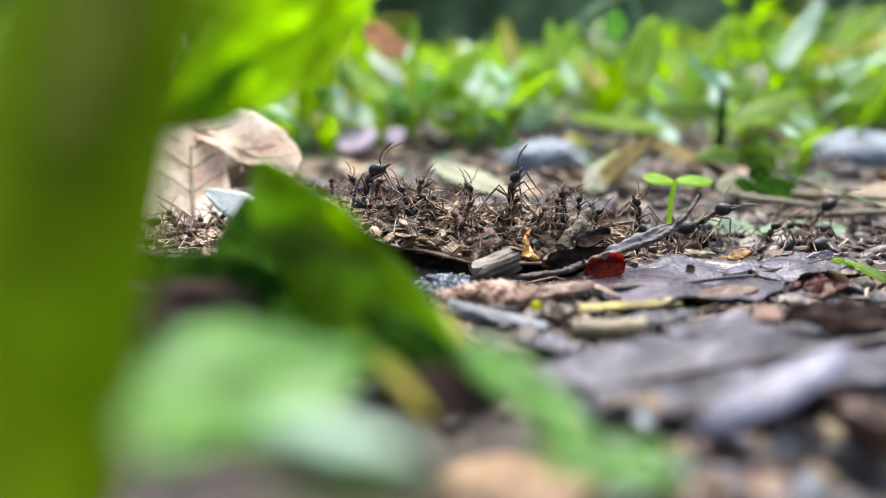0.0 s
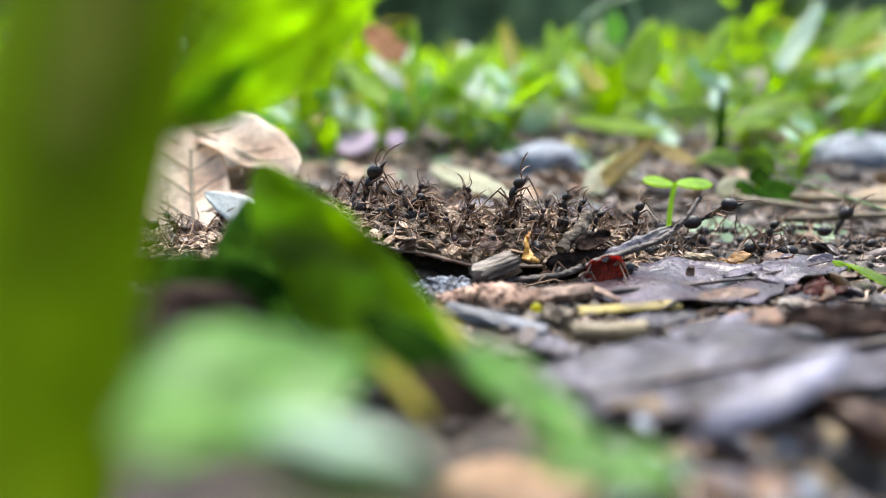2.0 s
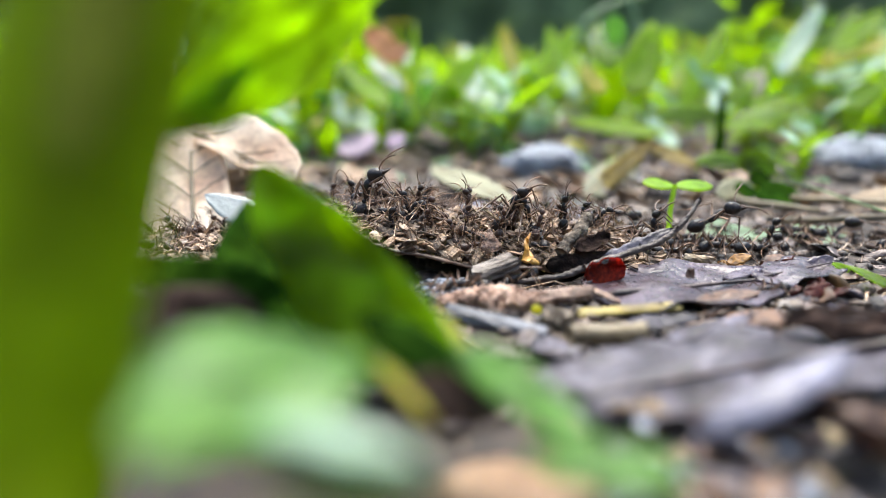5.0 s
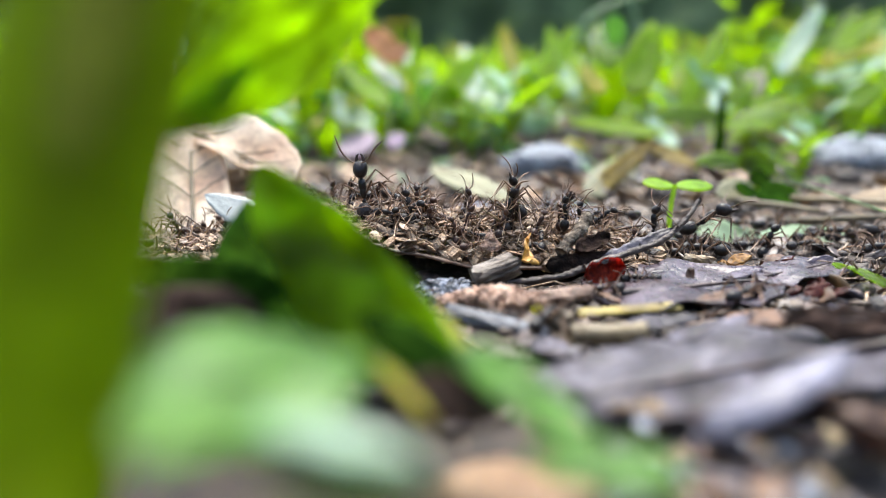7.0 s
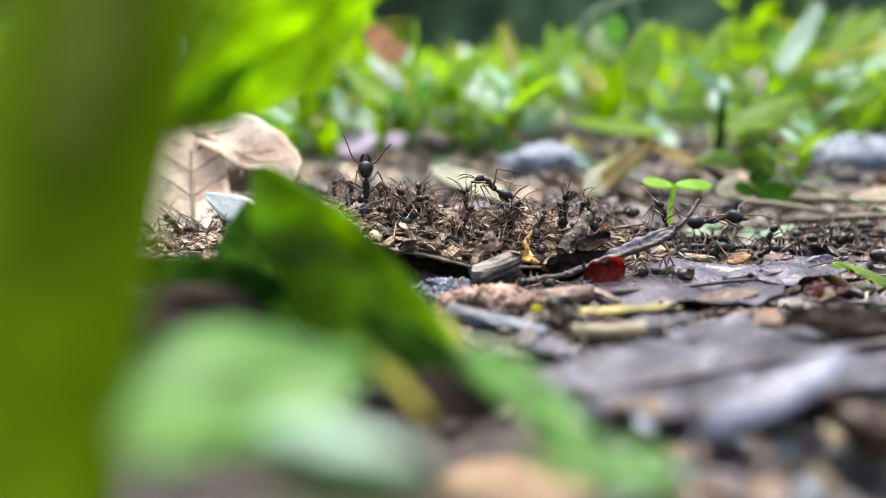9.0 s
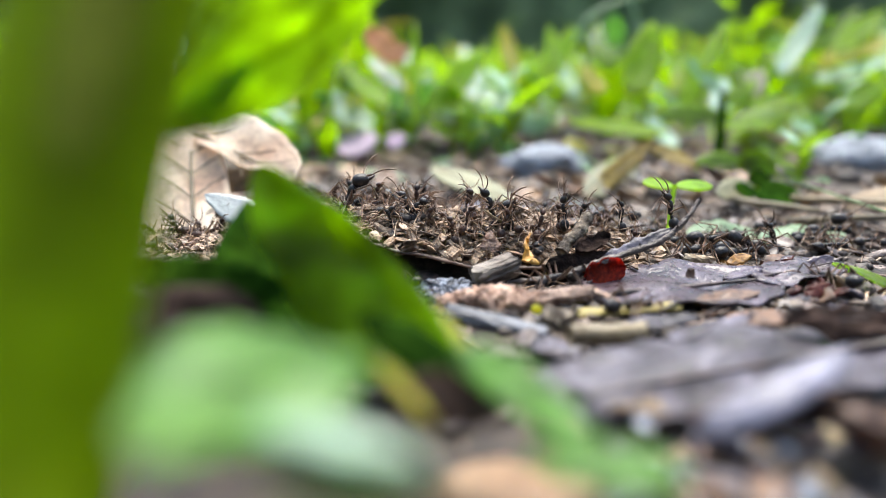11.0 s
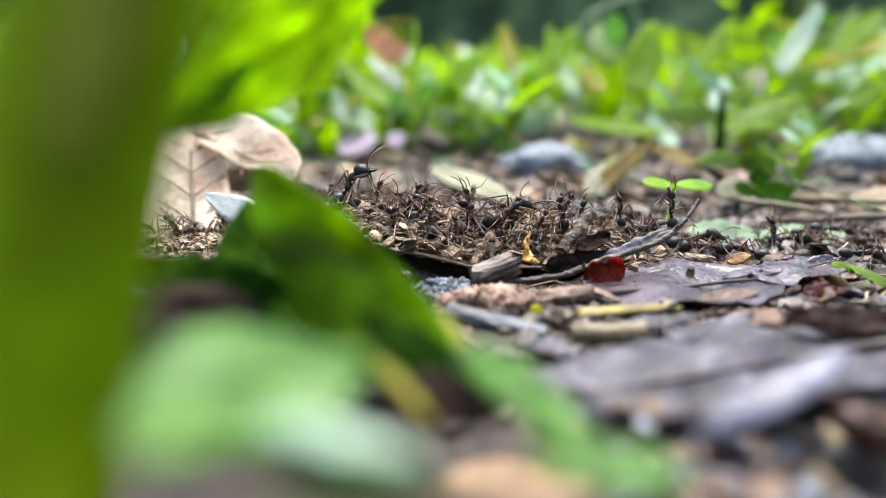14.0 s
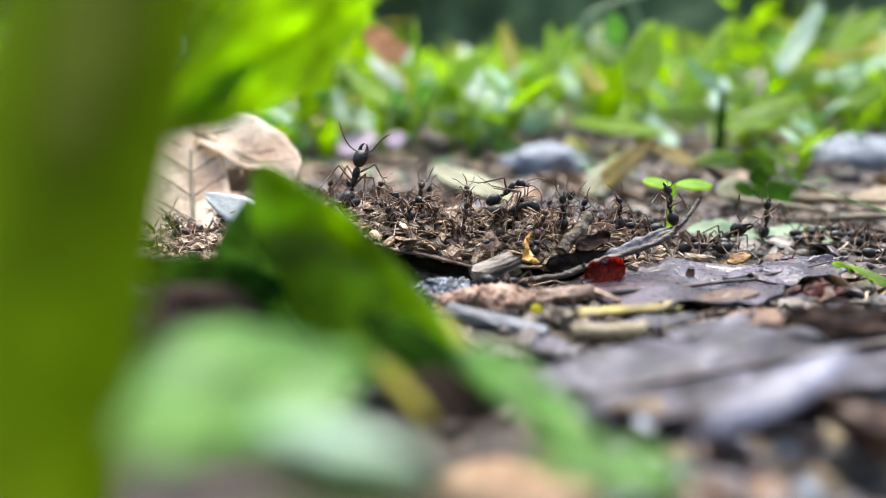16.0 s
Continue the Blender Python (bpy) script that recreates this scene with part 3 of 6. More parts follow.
def flakes(count, seed, area, mat, name, label, size=(2, 6), lift=0.5):
    r = random.Random(seed)
    shapes = []
    for i in range(count):
        x, y = area(r)
        L = r.uniform(*size)
        b = blade(L, L * r.uniform(0.3, 0.8), 4, 3, droop=r.uniform(-0.1, 0.15), curl=r.uniform(-0.15, 0.2), thick=0.2, ragged=0.5, seed=i * 0.71, blunt=0.5)
        shapes.append(moved(b, pose(x, y, ground_z(x, y) + 0.3 + r.random() * lift, r.gauss(0, 16), r.gauss(0, 14), r.uniform(0, 360))))
    return thing(name, join_many(shapes), mat, Matrix(), label, "litter", kind="stuff")


fibres(700, 11, on_mound, FIBRE, "mound_fibres", "brown plant fibres and stem bits piled into a mound", (1.2, 5.5), (0.06, 0.16), 60, 1.8)
fibres(60, 14, on_mound, STALK_BITS, "mound_straws", "thicker tan straw bits sticking out of the mound", (3, 8), (0.15, 0.32), 50, 1.4, 7)
crumbs(6600, 12, on_mound, CRUMB, "mound_crumbs", "soil crumbs and splinters among the mound's fibres", (0.2, 1.6), True)
flakes(1300, 13, on_mound, LITTER, "mound_flakes", "broken leaf flakes lying in the mound", (0.9, 3.2), 1.8)
fibres(600, 21, on_floor, FIBRE, "floor_fibres", "thin plant fibres scattered over the soil", tilt=18)
crumbs(2400, 22, on_floor, DARKCRUMB, "floor_crumbs", "soil crumbs scattered over the ground", (0.4, 1.8))
flakes(800, 23, on_floor, WETLITTER, "floor_flakes", "brown leaf flakes scattered over the ground", (2, 7))


def on_back(r):
    y = r.uniform(180, 420)
    return r.uniform(-0.8, 0.8) * y, y


crumbs(1500, 24, on_back, DARKCRUMB, "back_crumbs", "clods of soil behind the mound", (1.0, 4.5))
flakes(900, 25, on_back, LITTER, "back_flakes", "brown leaf flakes behind the mound", (4, 13), 2.0)


def litter_pieces():
    """Single chips and sticks that lie loose on the mound and beside it."""
    r = random.Random(31)
    for i in range(90):
        x, y = on_mound(r) if i % 3 else on_floor(r)
        if y > 190 or y < 85:
            continue
        z = ground_z(x, y)
        if i % 2:
            L = r.uniform(4, 11)
            pts = curve_pts([(0, 0, 0), (L * 0.4, r.uniform(-0.6, 0.6), r.uniform(0, 0.6)), (L, r.uniform(-0.8, 0.8), 0)], 7)
            w = r.uniform(0.2, 0.5)
            thing("stick", tube(pts, [w, w * 1.1, w, w * 0.9, w * 0.8, w * 0.7, w * 0.5], 7, 0.25), r.choice([TWIG, STALK, WOOD]),
                  pose(x, y, z + 0.6 + r.random(), 0, r.gauss(0, 14), r.uniform(0, 360)), "short dry brown stick lying in the litter", "stick", "loose sticks in the litter")
        else:
            L = r.uniform(1.8, 4)
            thing("wood_chip", chunk(L, L * 0.5, L * 0.28, jag=0.2, seed=i), r.choice([WOOD, BARK, LICHEN, BROWNLEAF]),
                  pose(x, y, z + 0.5 + r.random() * 0.6, r.gauss(0, 15), r.gauss(0, 15), r.uniform(0, 360)), "small broken brown wood chip in the litter", "wood chip", "loose chips in the litter", smooth=False)


litter_pieces()


def crumbly(rx, ry, rz, seed, f=1.0):
    """A lump of soil with a grainy skin."""
    V, F = blob(rx, ry, rz, 44, 30, 0.5, 0.4 * f, seed)
    out = []
    for v in V:
        p = Vector(v)
        out.append(tuple(p * (1 + 0.22 * noise.noise(p * 1.3 * f + Vector((seed, 0, 0))) + 0.2 * noise.noise(p * 3.1 * f))))
    return out, F


def named_debris():
    """The pieces of wood, bark and straw before the mound."""
    ctrl = [(11.0, 113.7, 1.1), (16.1, 113.9, 1.6), (21.0, 114.5, 2.2), (26.9, 115.6, 4.2), (33.0, 117.0, 5.7), (38.5, 118.5, 7.4), (42.6, 120.3, 10.3), (45.9, 122.3, 14.1)]
    pts = curve_pts(ctrl, 26)
    rad = [0.47 + 0.06 * math.sin(i * 1.9) + 0.12 * math.sin(math.pi * i / 25) - 0.004 * i for i in range(26)]
    ob = thing("twig", None, None, Matrix(), "curved grey-brown bare twig lying before the mound", "twig")
    part("stem", lumpy(curve_pts(ctrl, 70), [rad[min(25, int(i * 25 / 69))] for i in range(70)], 12, 0.45, 1.7), DARKWOOD, ob)
    part("leaf_remnant", moved(blade(gap((27.7, 117.0, 4.1), (41.3, 120.3, 9.0)), 2.4, 24, 5, wave=0.2, ragged=0.6, thick=0.12, blunt=0.4), lay((27.7, 117.0, 4.1), (41.3, 120.3, 9.0), 0, (0, -0.75, 0.6))), WETLEAF, ob, "shred of grey leaf left along the twig")
    for k, s in ((9, 1), (15, -1), (20, 1)):
        p = pts[k]
        part("knot", tube([p, p + Vector((0.3, -0.5 * s, 0.9))], [0.5, 0.18], 6), TWIG, ob)

    def piece(name, a, b, w, h, mat, label, category, seed, roll=0, jag=0.12):
        L = gap(a, b)
        m = lay(a, b, roll) @ Matrix.Translation((L / 2, 0, 0))
        return thing(name, chunk(L, w, h, jag=jag, seed=seed), mat, m, label, category, smooth=False)

    piece("wood_block", (5.6, 112.8, 2.0), (12.6, 115.2, 4.2), 4.0, 4.6, PALEWOOD, "pale broken block of wood wedged under the mound", "wood chip", 3, 30, 0.03)
    rb = random.Random(23)
    grains = []
    for i in range(150):
        w, u, v = 0.2 + 0.6 * rb.random() ** 2, rb.uniform(-1, 1), rb.uniform(-1, 1)
        grains.append(moved(blob(w * 1.3, w, w * 0.7, 6, 4, 0.8, 1.4 / w, i * 0.7), pose(u * 6.5, v * 3.0, 2.0 * math.sqrt(max(0.05, 1 - 0.8 * u * u - 0.6 * v * v)), rb.uniform(-40, 40), rb.uniform(-40, 40), rb.uniform(0, 360))))
    thing("bark_piece", join_many([crumbly(7.4, 3.6, 2.1, 5.0, 1.5)] + grains), BARK, lay((5.8, 102.4, 1.3), (12.3, 101.6, 2.3)), "rough reddish brown piece of bark", "bark", smooth=False)
    piece("grey_stick", (0.5, 97.4, 1.9), (14.8, 92.7, -0.1), 3.0, 1.9, GREYWOOD, "weathered grey splinter of wood", "stick", 6, 5, 0.12)
    piece("bark_stick", (12.8, 102.5, 1.8), (23.4, 104.7, 2.2), 3.2, 2.2, BARK, "brown stub of bark-covered stick", "stick", 8, 0, 0.15)
    piece("dark_block", (14.7, 97.2, 1.0), (18.5, 95.0, 0.7), 3.5, 3.2, LICHEN, "dark lump of rotten wood", "wood chip", 9, 0, 0.2)
    piece("straw", (20.2, 97.3, 1.5), (35.8, 100.4, 1.5), 2.2, 0.9, STRAW, "flat yellow piece of dry straw", "straw", 10, 8, 0.05)
    leaf_thing("red_scrap", (24.3, 114.5, 1.8), (31.5, 115.6, 3.3), 4.6, GLOWRED, 0, "dark red scrap of leaf under the twig", "leaf scrap", up=(0, -0.98, 0.2), wave=0.08, ragged=0.5, blunt=0.4, curl=0.1)
    leaf_thing("dark_curl", (23.1, 117.4, 5.5), (29.7, 120.0, 7.5), 3.0, DARKLEAF, 0, "dark curled scrap of dead leaf in the mound", "leaf scrap", up=(0, -0.5, 0.8), nu=14, nv=10, curl=0.3, wave=0.15, ragged=0.4, blunt=0.5)
    # Blackish sheet added for the sunless hollow below the rim.
    leaf_thing("dark_leaf", (17.8, 116.4, 3.3), (30.9, 117.7, 4.6), 3.4, DARKLEAF, 0, "blackish leaf added as the shade of the hollow under the mound", "dead leaf", up=(0, -0.85, 0.45), nu=16, nv=8, wave=0.15, ragged=0.4, blunt=0.4)
    a, b = (17.3, 89.0, 1.3), (27.9, 90.0, 1.3)
    L = gap(a, b)
    ob = thing("stalk_piece", lumpy([(L * i / 29, 0.15 * math.sin(i * 0.3), 0) for i in range(30)], [1.4 + 0.08 * math.sin(i * 0.7) for i in range(30)], 16, 0.16, 0.8), STALK, lay(a, b), "cut tan piece of dry hollow stalk", "stalk")
    a, b = (20.7, 117.9, 5.3), (26.8, 123.5, 10.8)
    L = gap(a, b)
    thing("lichen_stick", lumpy([(L * i / 29, 0.25 * math.sin(i * 0.3), 0) for i in range(30)], [1.1 + 0.1 * math.sin(i * 0.8) for i in range(30)], 16, 0.3, 1.9, 3.0), LICHEN, lay(a, b), "knobbly grey-brown stick poking out of the mound", "stick")
    a, b = (14.2, 115.6, 4.3), (15.0, 117.8, 8.8)
    L = gap(a, b)
    ob = thing("orange_chip", None, None, Matrix(), "bright orange splinter standing in the litter", "splinter")
    part("spike", tube([Vector(a).lerp(Vector(b), u) + Vector((0.35 * math.sin(u * 7), 0, 0)) for u in (0, 0.2, 0.4, 0.6, 0.8, 1)], [1.3, 0.95, 0.75, 0.7, 0.55, 0.25], 6, 0.35, 0.5), ORANGE, ob, smooth=False)
    part("foot", moved(crumbly(1.4, 0.7, 0.6, 2.0), Matrix.Translation((15.6, 115.6, 4.4)) @ pose(0, 0, 0, 0, 18, 0)), ORANGE, ob)
    thing("soil_cone", lumpy([(0, 0, -1.5 + 0.35 * i) for i in range(11)], [2.0, 1.9, 1.75, 1.6, 1.4, 1.2, 1.0, 0.8, 0.55, 0.35, 0.12], 14, 0.35, 1.1, 4.0), BARK, Matrix.Translation((8.4, 120.4, 6.8)), "brown lump of soil on the mound", "soil lump")
    thing("yellow_bud", blob(0.9, 0.7, 0.8, 10, 7, 0.2, 1.0, 1.0), YELLOWGREEN, Matrix.Translation((14.0, 98.4, 1.6)), "tiny bright yellow bud on the litter", "bud")
    rc = random.Random(17)
    clods = []
    for i in range(420):
        w = 0.16 + 0.75 * rc.random() ** 3
        u, v = rc.gauss(0, 2.3), rc.gauss(0, 1.7)
        top = 1.5 * math.exp(-(u / 3.2) ** 2 - (v / 2.4) ** 2)
        clods.append(moved(blob(w * rc.uniform(0.8, 1.5), w, w * 0.8, 6, 4, 0.8, 1.4 / w, i * 0.7), Matrix.Translation((u, v, top * rc.random() - 0.6)) @ pose(0, 0, 0, rc.uniform(-50, 50), rc.uniform(-50, 50), rc.uniform(0, 360))))
    thing("grey_crust", join_many(clods), CRUST, Matrix.Translation((0.1, 111.7, 1.3)), "crumbly grey crust of soil below the mound", "soil lump", smooth=False)
    leaf_thing("wet_leaf", (23.5, 106.6, 0.9), (57.0, 114.2, 1.8), 22, LAVENDER, 0, "wet greyish purple dead leaf flat on the ground", "dead leaf", rib=TWIG, nu=30, nv=16, wave=0.07, ragged=0.3, blunt=0.5, curl=0.03, thick=0.2)
    leaf_thing("wet_leaf", (53.0, 113.6, 1.8), (71.0, 119.4, 3.4), 11, LAVENDER, 0, "wet grey dead leaf pressed on the soil", "dead leaf", rib=TWIG, nu=24, nv=12, wave=0.1, ragged=0.4, blunt=0.6)
    thing("gall", tube([(0, 0, 0), (0, 0, 0.8), (0, 0, 1.5)], [0.8, 0.75, 0.55], 9), BROWNLEAF, Matrix.Translation((41.8, 112.6, 2.4)), "small dark brown gall on the wet leaf", "gall")
    leaf_thing("orange_scrap", (53.0, 125.4, 1.6), (56.8, 123.5, 3.2), 2.6, AMBER, 0, "orange-brown scrap of dead leaf", "leaf scrap", up=(0, -0.5, 0.8), wave=0.15, ragged=0.4)
    piece("tan_chip", (45.4, 126.0, 2.2), (50.3, 124.7, 1.8), 2.0, 1.4, STALK_BITS, "tan crumbly chip of wood", "wood chip", 33, 10, 0.25)
    for a, b, w in (((61.9, 126.0, 1.2), (62.9, 120.9, 3.6), 3.2), ((60.8, 111.3, 1.0), (62.5, 108.7, 2.6), 2.8), ((56.4, 109.2, 1.0), (57.8, 107.0, 2.2), 2.2), ((63.1, 107.7, 1.0), (64.2, 105.1, 2.6), 2.6)):
        leaf_thing("leaf_scrap", a, b, w, RED, 0, "dark reddish scrap of dead leaf", "leaf scrap", group="dark red leaf scraps", up=(0, -0.6, 0.8), wave=0.2, ragged=0.5, blunt=0.6)
    r = random.Random(5)
    for k in range(34):
        x, y, z = Vector((51.5, 110.6, 0.8)).lerp(Vector((74.4, 112.8, 1.3)), r.random())
        y += r.uniform(-7, 9)
        if on_wet_leaf(x, y):
            continue
        L = r.uniform(2.5, 6)
        thing("leaf_scrap", blade(L, L * 0.6, 5, 4, droop=0.08, curl=0.15, wave=0.1, thick=0.25, ragged=0.4, seed=k * 1.3, blunt=0.6), r.choice([RED, BEIGE, WETLEAF, WETLEAF, BROWNLEAF]),
              pose(x, y, ground_z(x, y) + 0.9, r.gauss(0, 25), r.gauss(-10, 20), r.uniform(0, 360)), "dark reddish scrap of dead leaf", "leaf scrap", "dark red leaf scraps")
    leaf_thing("leaf_scrap", (23.7, 108.9, 2.0), (27.6, 102.1, 1.6), 1.3, BROWNLEAF, 0, "curled rust-orange scrap of leaf beside the bark", "leaf scrap", up=(0, -0.35, 0.93), wave=0.15, ragged=0.35, blunt=0.6)
    leaf_thing("leaf_scrap", (25.2, 91.0, 2.0), (37.1, 94.4, 2.0), 2.4, WETLEAF, 0, "pale wet scrap of dead leaf before the straw", "leaf scrap", up=(0, -0.35, 0.93), wave=0.15, ragged=0.35, blunt=0.6)
    leaf_thing("leaf_scrap", (29.3, 85.3, 2.2), (43.9, 93.3, 2.4), 2.6, WETLEAF, 0, "damp grey scrap of dead leaf", "leaf scrap", up=(0, -0.35, 0.93), wave=0.15, ragged=0.35, blunt=0.6)
    leaf_thing("leaf_scrap", (38.7, 101.3, 1.8), (50.6, 105.6, 2.2), 2.7, BROWNLEAF, 0, "crumbled tan scrap of dead leaf", "leaf scrap", up=(0, -0.35, 0.93), wave=0.15, ragged=0.35, blunt=0.6)
    leaf_thing("leaf_scrap", (57.3, 104.8, 2.0), (62.4, 106.1, 3.0), 2.2, RED, 0, "dark red scrap of dead leaf", "leaf scrap", up=(0, -0.7, 0.7), wave=0.2, ragged=0.5, blunt=0.6)
    leaf_thing("leaf_scrap", (64.1, 119.2, 2.0), (69.6, 119.5, 4.0), 2.6, LAVENDER, 0, "torn corner of the wet purple leaf", "leaf scrap", up=(0, -0.7, 0.7), wave=0.15, ragged=0.35, blunt=0.6)
    leaf_thing("leaf_scrap", (47.4, 112.7, 2.2), (56.4, 117.6, 2.8), 2.3, LAVENDER, 0, "pale shiny scrap of wet leaf", "leaf scrap", up=(0, -0.2, 0.97), wave=0.15, ragged=0.35, blunt=0.6)
    for k in range(26):
        u = r.random()
        x, y = 40.0 + 28 * u + r.gauss(0, 1.2), 126.0 - 3.5 * u + r.gauss(0, 2.0)
        L = r.uniform(1.6, 4.0)
        thing("wood_chip", chunk(L, L * 0.5, L * 0.35, jag=0.3, seed=k + 500), r.choice([STALK_BITS, BARK, WOOD, AMBER, STALK]),
              pose(x, y, ground_z(x, y) + 0.7, r.gauss(0, 25), r.gauss(0, 25), r.uniform(0, 360)), "small tan chip of wood at the edge of the wet leaf", "wood chip", "loose chips in the litter", smooth=False)
    for k in range(46):
        y = r.uniform(58, 150)
        x = r.uniform(0.02, 0.72) * y
        if mound(x, y + 4) > 0.5 or (y > 88 and x < 38) or on_wet_leaf(x, y):
            continue
        L = r.uniform(5, 13)
        ob = thing("leaf_fragment", None, None, pose(x, y, ground_z(x, y) + 1.0, r.gauss(0, 15), r.gauss(-4, 10), r.uniform(0, 360)), "damp grey-brown fragment of dead leaf", "leaf scrap", "damp leaf fragments")
        part("blade", blade(L, L * r.uniform(0.4, 0.8), 8, 5, droop=r.uniform(-0.05, 0.15), curl=r.uniform(0, 0.2), wave=0.16, thick=0.25, ragged=0.4, seed=k * 2.1, blunt=0.5), r.choice([WETLEAF, WETLEAF, BROWNLEAF, BROWNLEAF]), ob)
        part("vein", tube([(L * u, 0, 0.15) for u in (0, 0.3, 0.7)], [0.3, 0.25, 0.12], 5), TWIG, ob)
    for k in range(110):
        y = r.uniform(44, 66)
        x = r.uniform(0.22, 0.74) * y
        L = r.uniform(2, 5.5)
        if k % 3:
            thing("leaf_scrap", blade(L, L * 0.7, 6, 4, droop=0.06, curl=0.12, wave=0.18, thick=0.25, ragged=0.4, seed=k * 1.9, blunt=0.6), r.choice([BEIGE, WETLEAF, WETLEAF, BROWNLEAF, CRUST]),
                  pose(x, y, ground_z(x, y) + 1.5 + r.random() * 2, r.gauss(0, 22), r.gauss(0, 18), r.uniform(0, 360)), "crumpled tan and grey scrap of dead leaf", "leaf scrap", "tan leaf scraps")
        else:
            thing("wood_chip", chunk(L, L * 0.5, L * 0.35, jag=0.2, seed=k + 300), r.choice([WOOD, STALK, BARK]),
                  pose(x, y, ground_z(x, y) + 0.8, r.gauss(0, 15), r.gauss(0, 15), r.uniform(0, 360)), "small broken brown wood chip in the litter", "wood chip", "loose chips in the litter", smooth=False)
    leaf_thing("grey_dead_leaf", (59.4, 82.8, 3.2), (9.6, 67.1, 2.2), 19, WETLEAF, 0, "broad greyish dead leaf with curled edges", "dead leaf", rib=TWIG, up=(0, -0.06, 1), nu=24, nv=12, droop=0.0, curl=0.02, wave=0.12, ragged=0.25, blunt=0.6, wide=0.5)
    leaf_thing("grey_dead_leaf", (21.5, 54.2, 6.7), (39.0, 62.1, 9.2), 4.4, CURLSHEEN, 0, "curled grey edge of a dead leaf, lavender sheen in its colour", "dead leaf", rib=TWIG, up=(-0.2, -0.25, 0.95), nu=18, nv=10, droop=-0.1, curl=-0.15, wave=0.15, ragged=0.2, blunt=0.7, wide=0.55)
    # The shade beneath the curl is this dark blade's colour.
    leaf_thing("brown_dead_leaf", (25.2, 56.1, 6.2), (38.4, 60.2, 5.7), 3.6, DARKLEAF, 0, "blackish blade painting the shade in a curled leaf's hollow", "dead leaf", up=(0, -0.8, 0.5), wave=0.2, ragged=0.2, blunt=0.6)
    leaf_thing("brown_dead_leaf", (61.4, 86.8, 4.8), (43.0, 82.8, 5.4), 6.5, DARKLEAF, 0, "dark brown crumpled dead leaf", "dead leaf", rib=TWIG, up=(0, -0.3, 0.9), nu=18, nv=9, wave=0.3, ragged=0.4)
    leaf_thing("orange_dead_leaf", (-1.1, 51.1, 2.9), (12.6, 49.3, 3.6), 12, ORANGELEAF, -8, "orange-tan dead leaf on the ground", "dead leaf", rib=STALK, wave=0.08, ragged=0.1)
    leaf_thing("brown_dead_leaf", (42.1, 55.4, 3.5), (35.1, 61.9, 4.5), 10, BROWNLEAF, 15, "crumpled brown dead leaf", "dead leaf", rib=TWIG, wave=0.2, curl=0.15, ragged=0.2)
    leaf_thing("mint_leaf", (53.2, 147.6, 0.2), (72.0, 153.8, 0.4), 11, MINT, 0, "pale mint green fallen leaf", "leaf", up=(0, -0.45, 0.9), wave=0.1, ragged=0.2)
    leaf_thing("mint_leaf", (67.8, 145.6, 0.7), (88.4, 148.0, 1.8), 9, MINT, 0, "pale whitish green fallen leaf", "leaf", up=(0, -0.4, 0.9), wave=0.1, ragged=0.2)
    leaf_thing("green_grass", (75.8, 107.4, 0.6), (69.2, 114.6, 4.4), 2.0, GREEN, 0, "short bright green blade of grass", "grass", up=(0, -0.5, 0.85), droop=0.05, fold=0.25)
    leaf_thing("green_grass", (70.3, 115.2, 2.6), (67.8, 116.5, 3.9), 1.5, GREEN, -30, "short bright green blade of grass", "grass", droop=0.04, fold=0.25)


named_debris()


# ---------- sprout behind the twig ----------
def sprout():
    base, top = (48.0, 144.2, 3.1), (50.0, 148.6, 12.1)
    ob = thing("sprout", None, None, Matrix(), "fresh lime green seedling with two flat leaves", "seedling")
    part("stem", tube(curve_pts([base, (48.8, 146.5, 7.8), top], 10), 0.55, 8), SPROUT, ob)
    for tip, roll in (((42.9, 147.9, 13.2), 8), ((58.7, 149.7, 12.2), -8)):
        part("leaf", moved(blade(gap(top, tip), 4.2, 10, 6, droop=0.03, fold=0.04, thick=0.3, blunt=0.7, wide=0.55), lay(top, tip, roll, (0, -0.5, 0.85))), SPROUT, ob)


sprout()


# ---------- tan dead leaf and its neighbours behind the stem ----------
def tan_leaf(base, tip, W, up, vein, label, **shape):
    """A dead leaf with dark veins that branch from its midrib."""
    L, d = gap(base, tip), shape.get("droop", 0)
    ob = thing("tan_dead_leaf", None, None, lay(base, tip, 0, up), label, "dead leaf")
    part("blade", blade(L, W, 20, 12, seed=W * 0.3, thick=0.3, **shape), TANLEAF, ob)
    part("midrib", tube([(L * u, 0, -d * L * u * u + 0.3) for u in (0, 0.25, 0.5, 0.75, 1)], [0.6, 0.5, 0.42, 0.32, 0.15], 6), vein, ob)
    for u in (0.2, 0.38, 0.56, 0.72):
        for s in (1, -1):
            part("vein", tube([(L * (u + q), s * W * f, -d * L * (u + q) ** 2 + 0.3 + h) for q, f, h in ((0, 0, 0), (0.1, 0.2, 0.2), (0.17, 0.4, 0.5))], [0.26, 0.2, 0.1], 5), vein, ob)


tan_leaf((-52.1, 140.9, -1.8), (-62.8, 174.8, 25.2), 21.2, (0.3, -0.7, 0.6), VEIN, "large tan dead leaf standing on edge with dark veins", droop=0.06, curl=0.06, wave=0.08, ragged=0.08, blunt=0.6, skew=0.25)
tan_leaf((-67.5, 178.2, 22.5), (-33.5, 155.1, 13.1), 14.1, (0.1, -0.6, 0.75), STALK, "pale pinkish tan dead leaf curling over", droop=0.05, curl=0.12, wave=0.16, ragged=0.1, blunt=0.6, skew=0.5, wide=0.5)
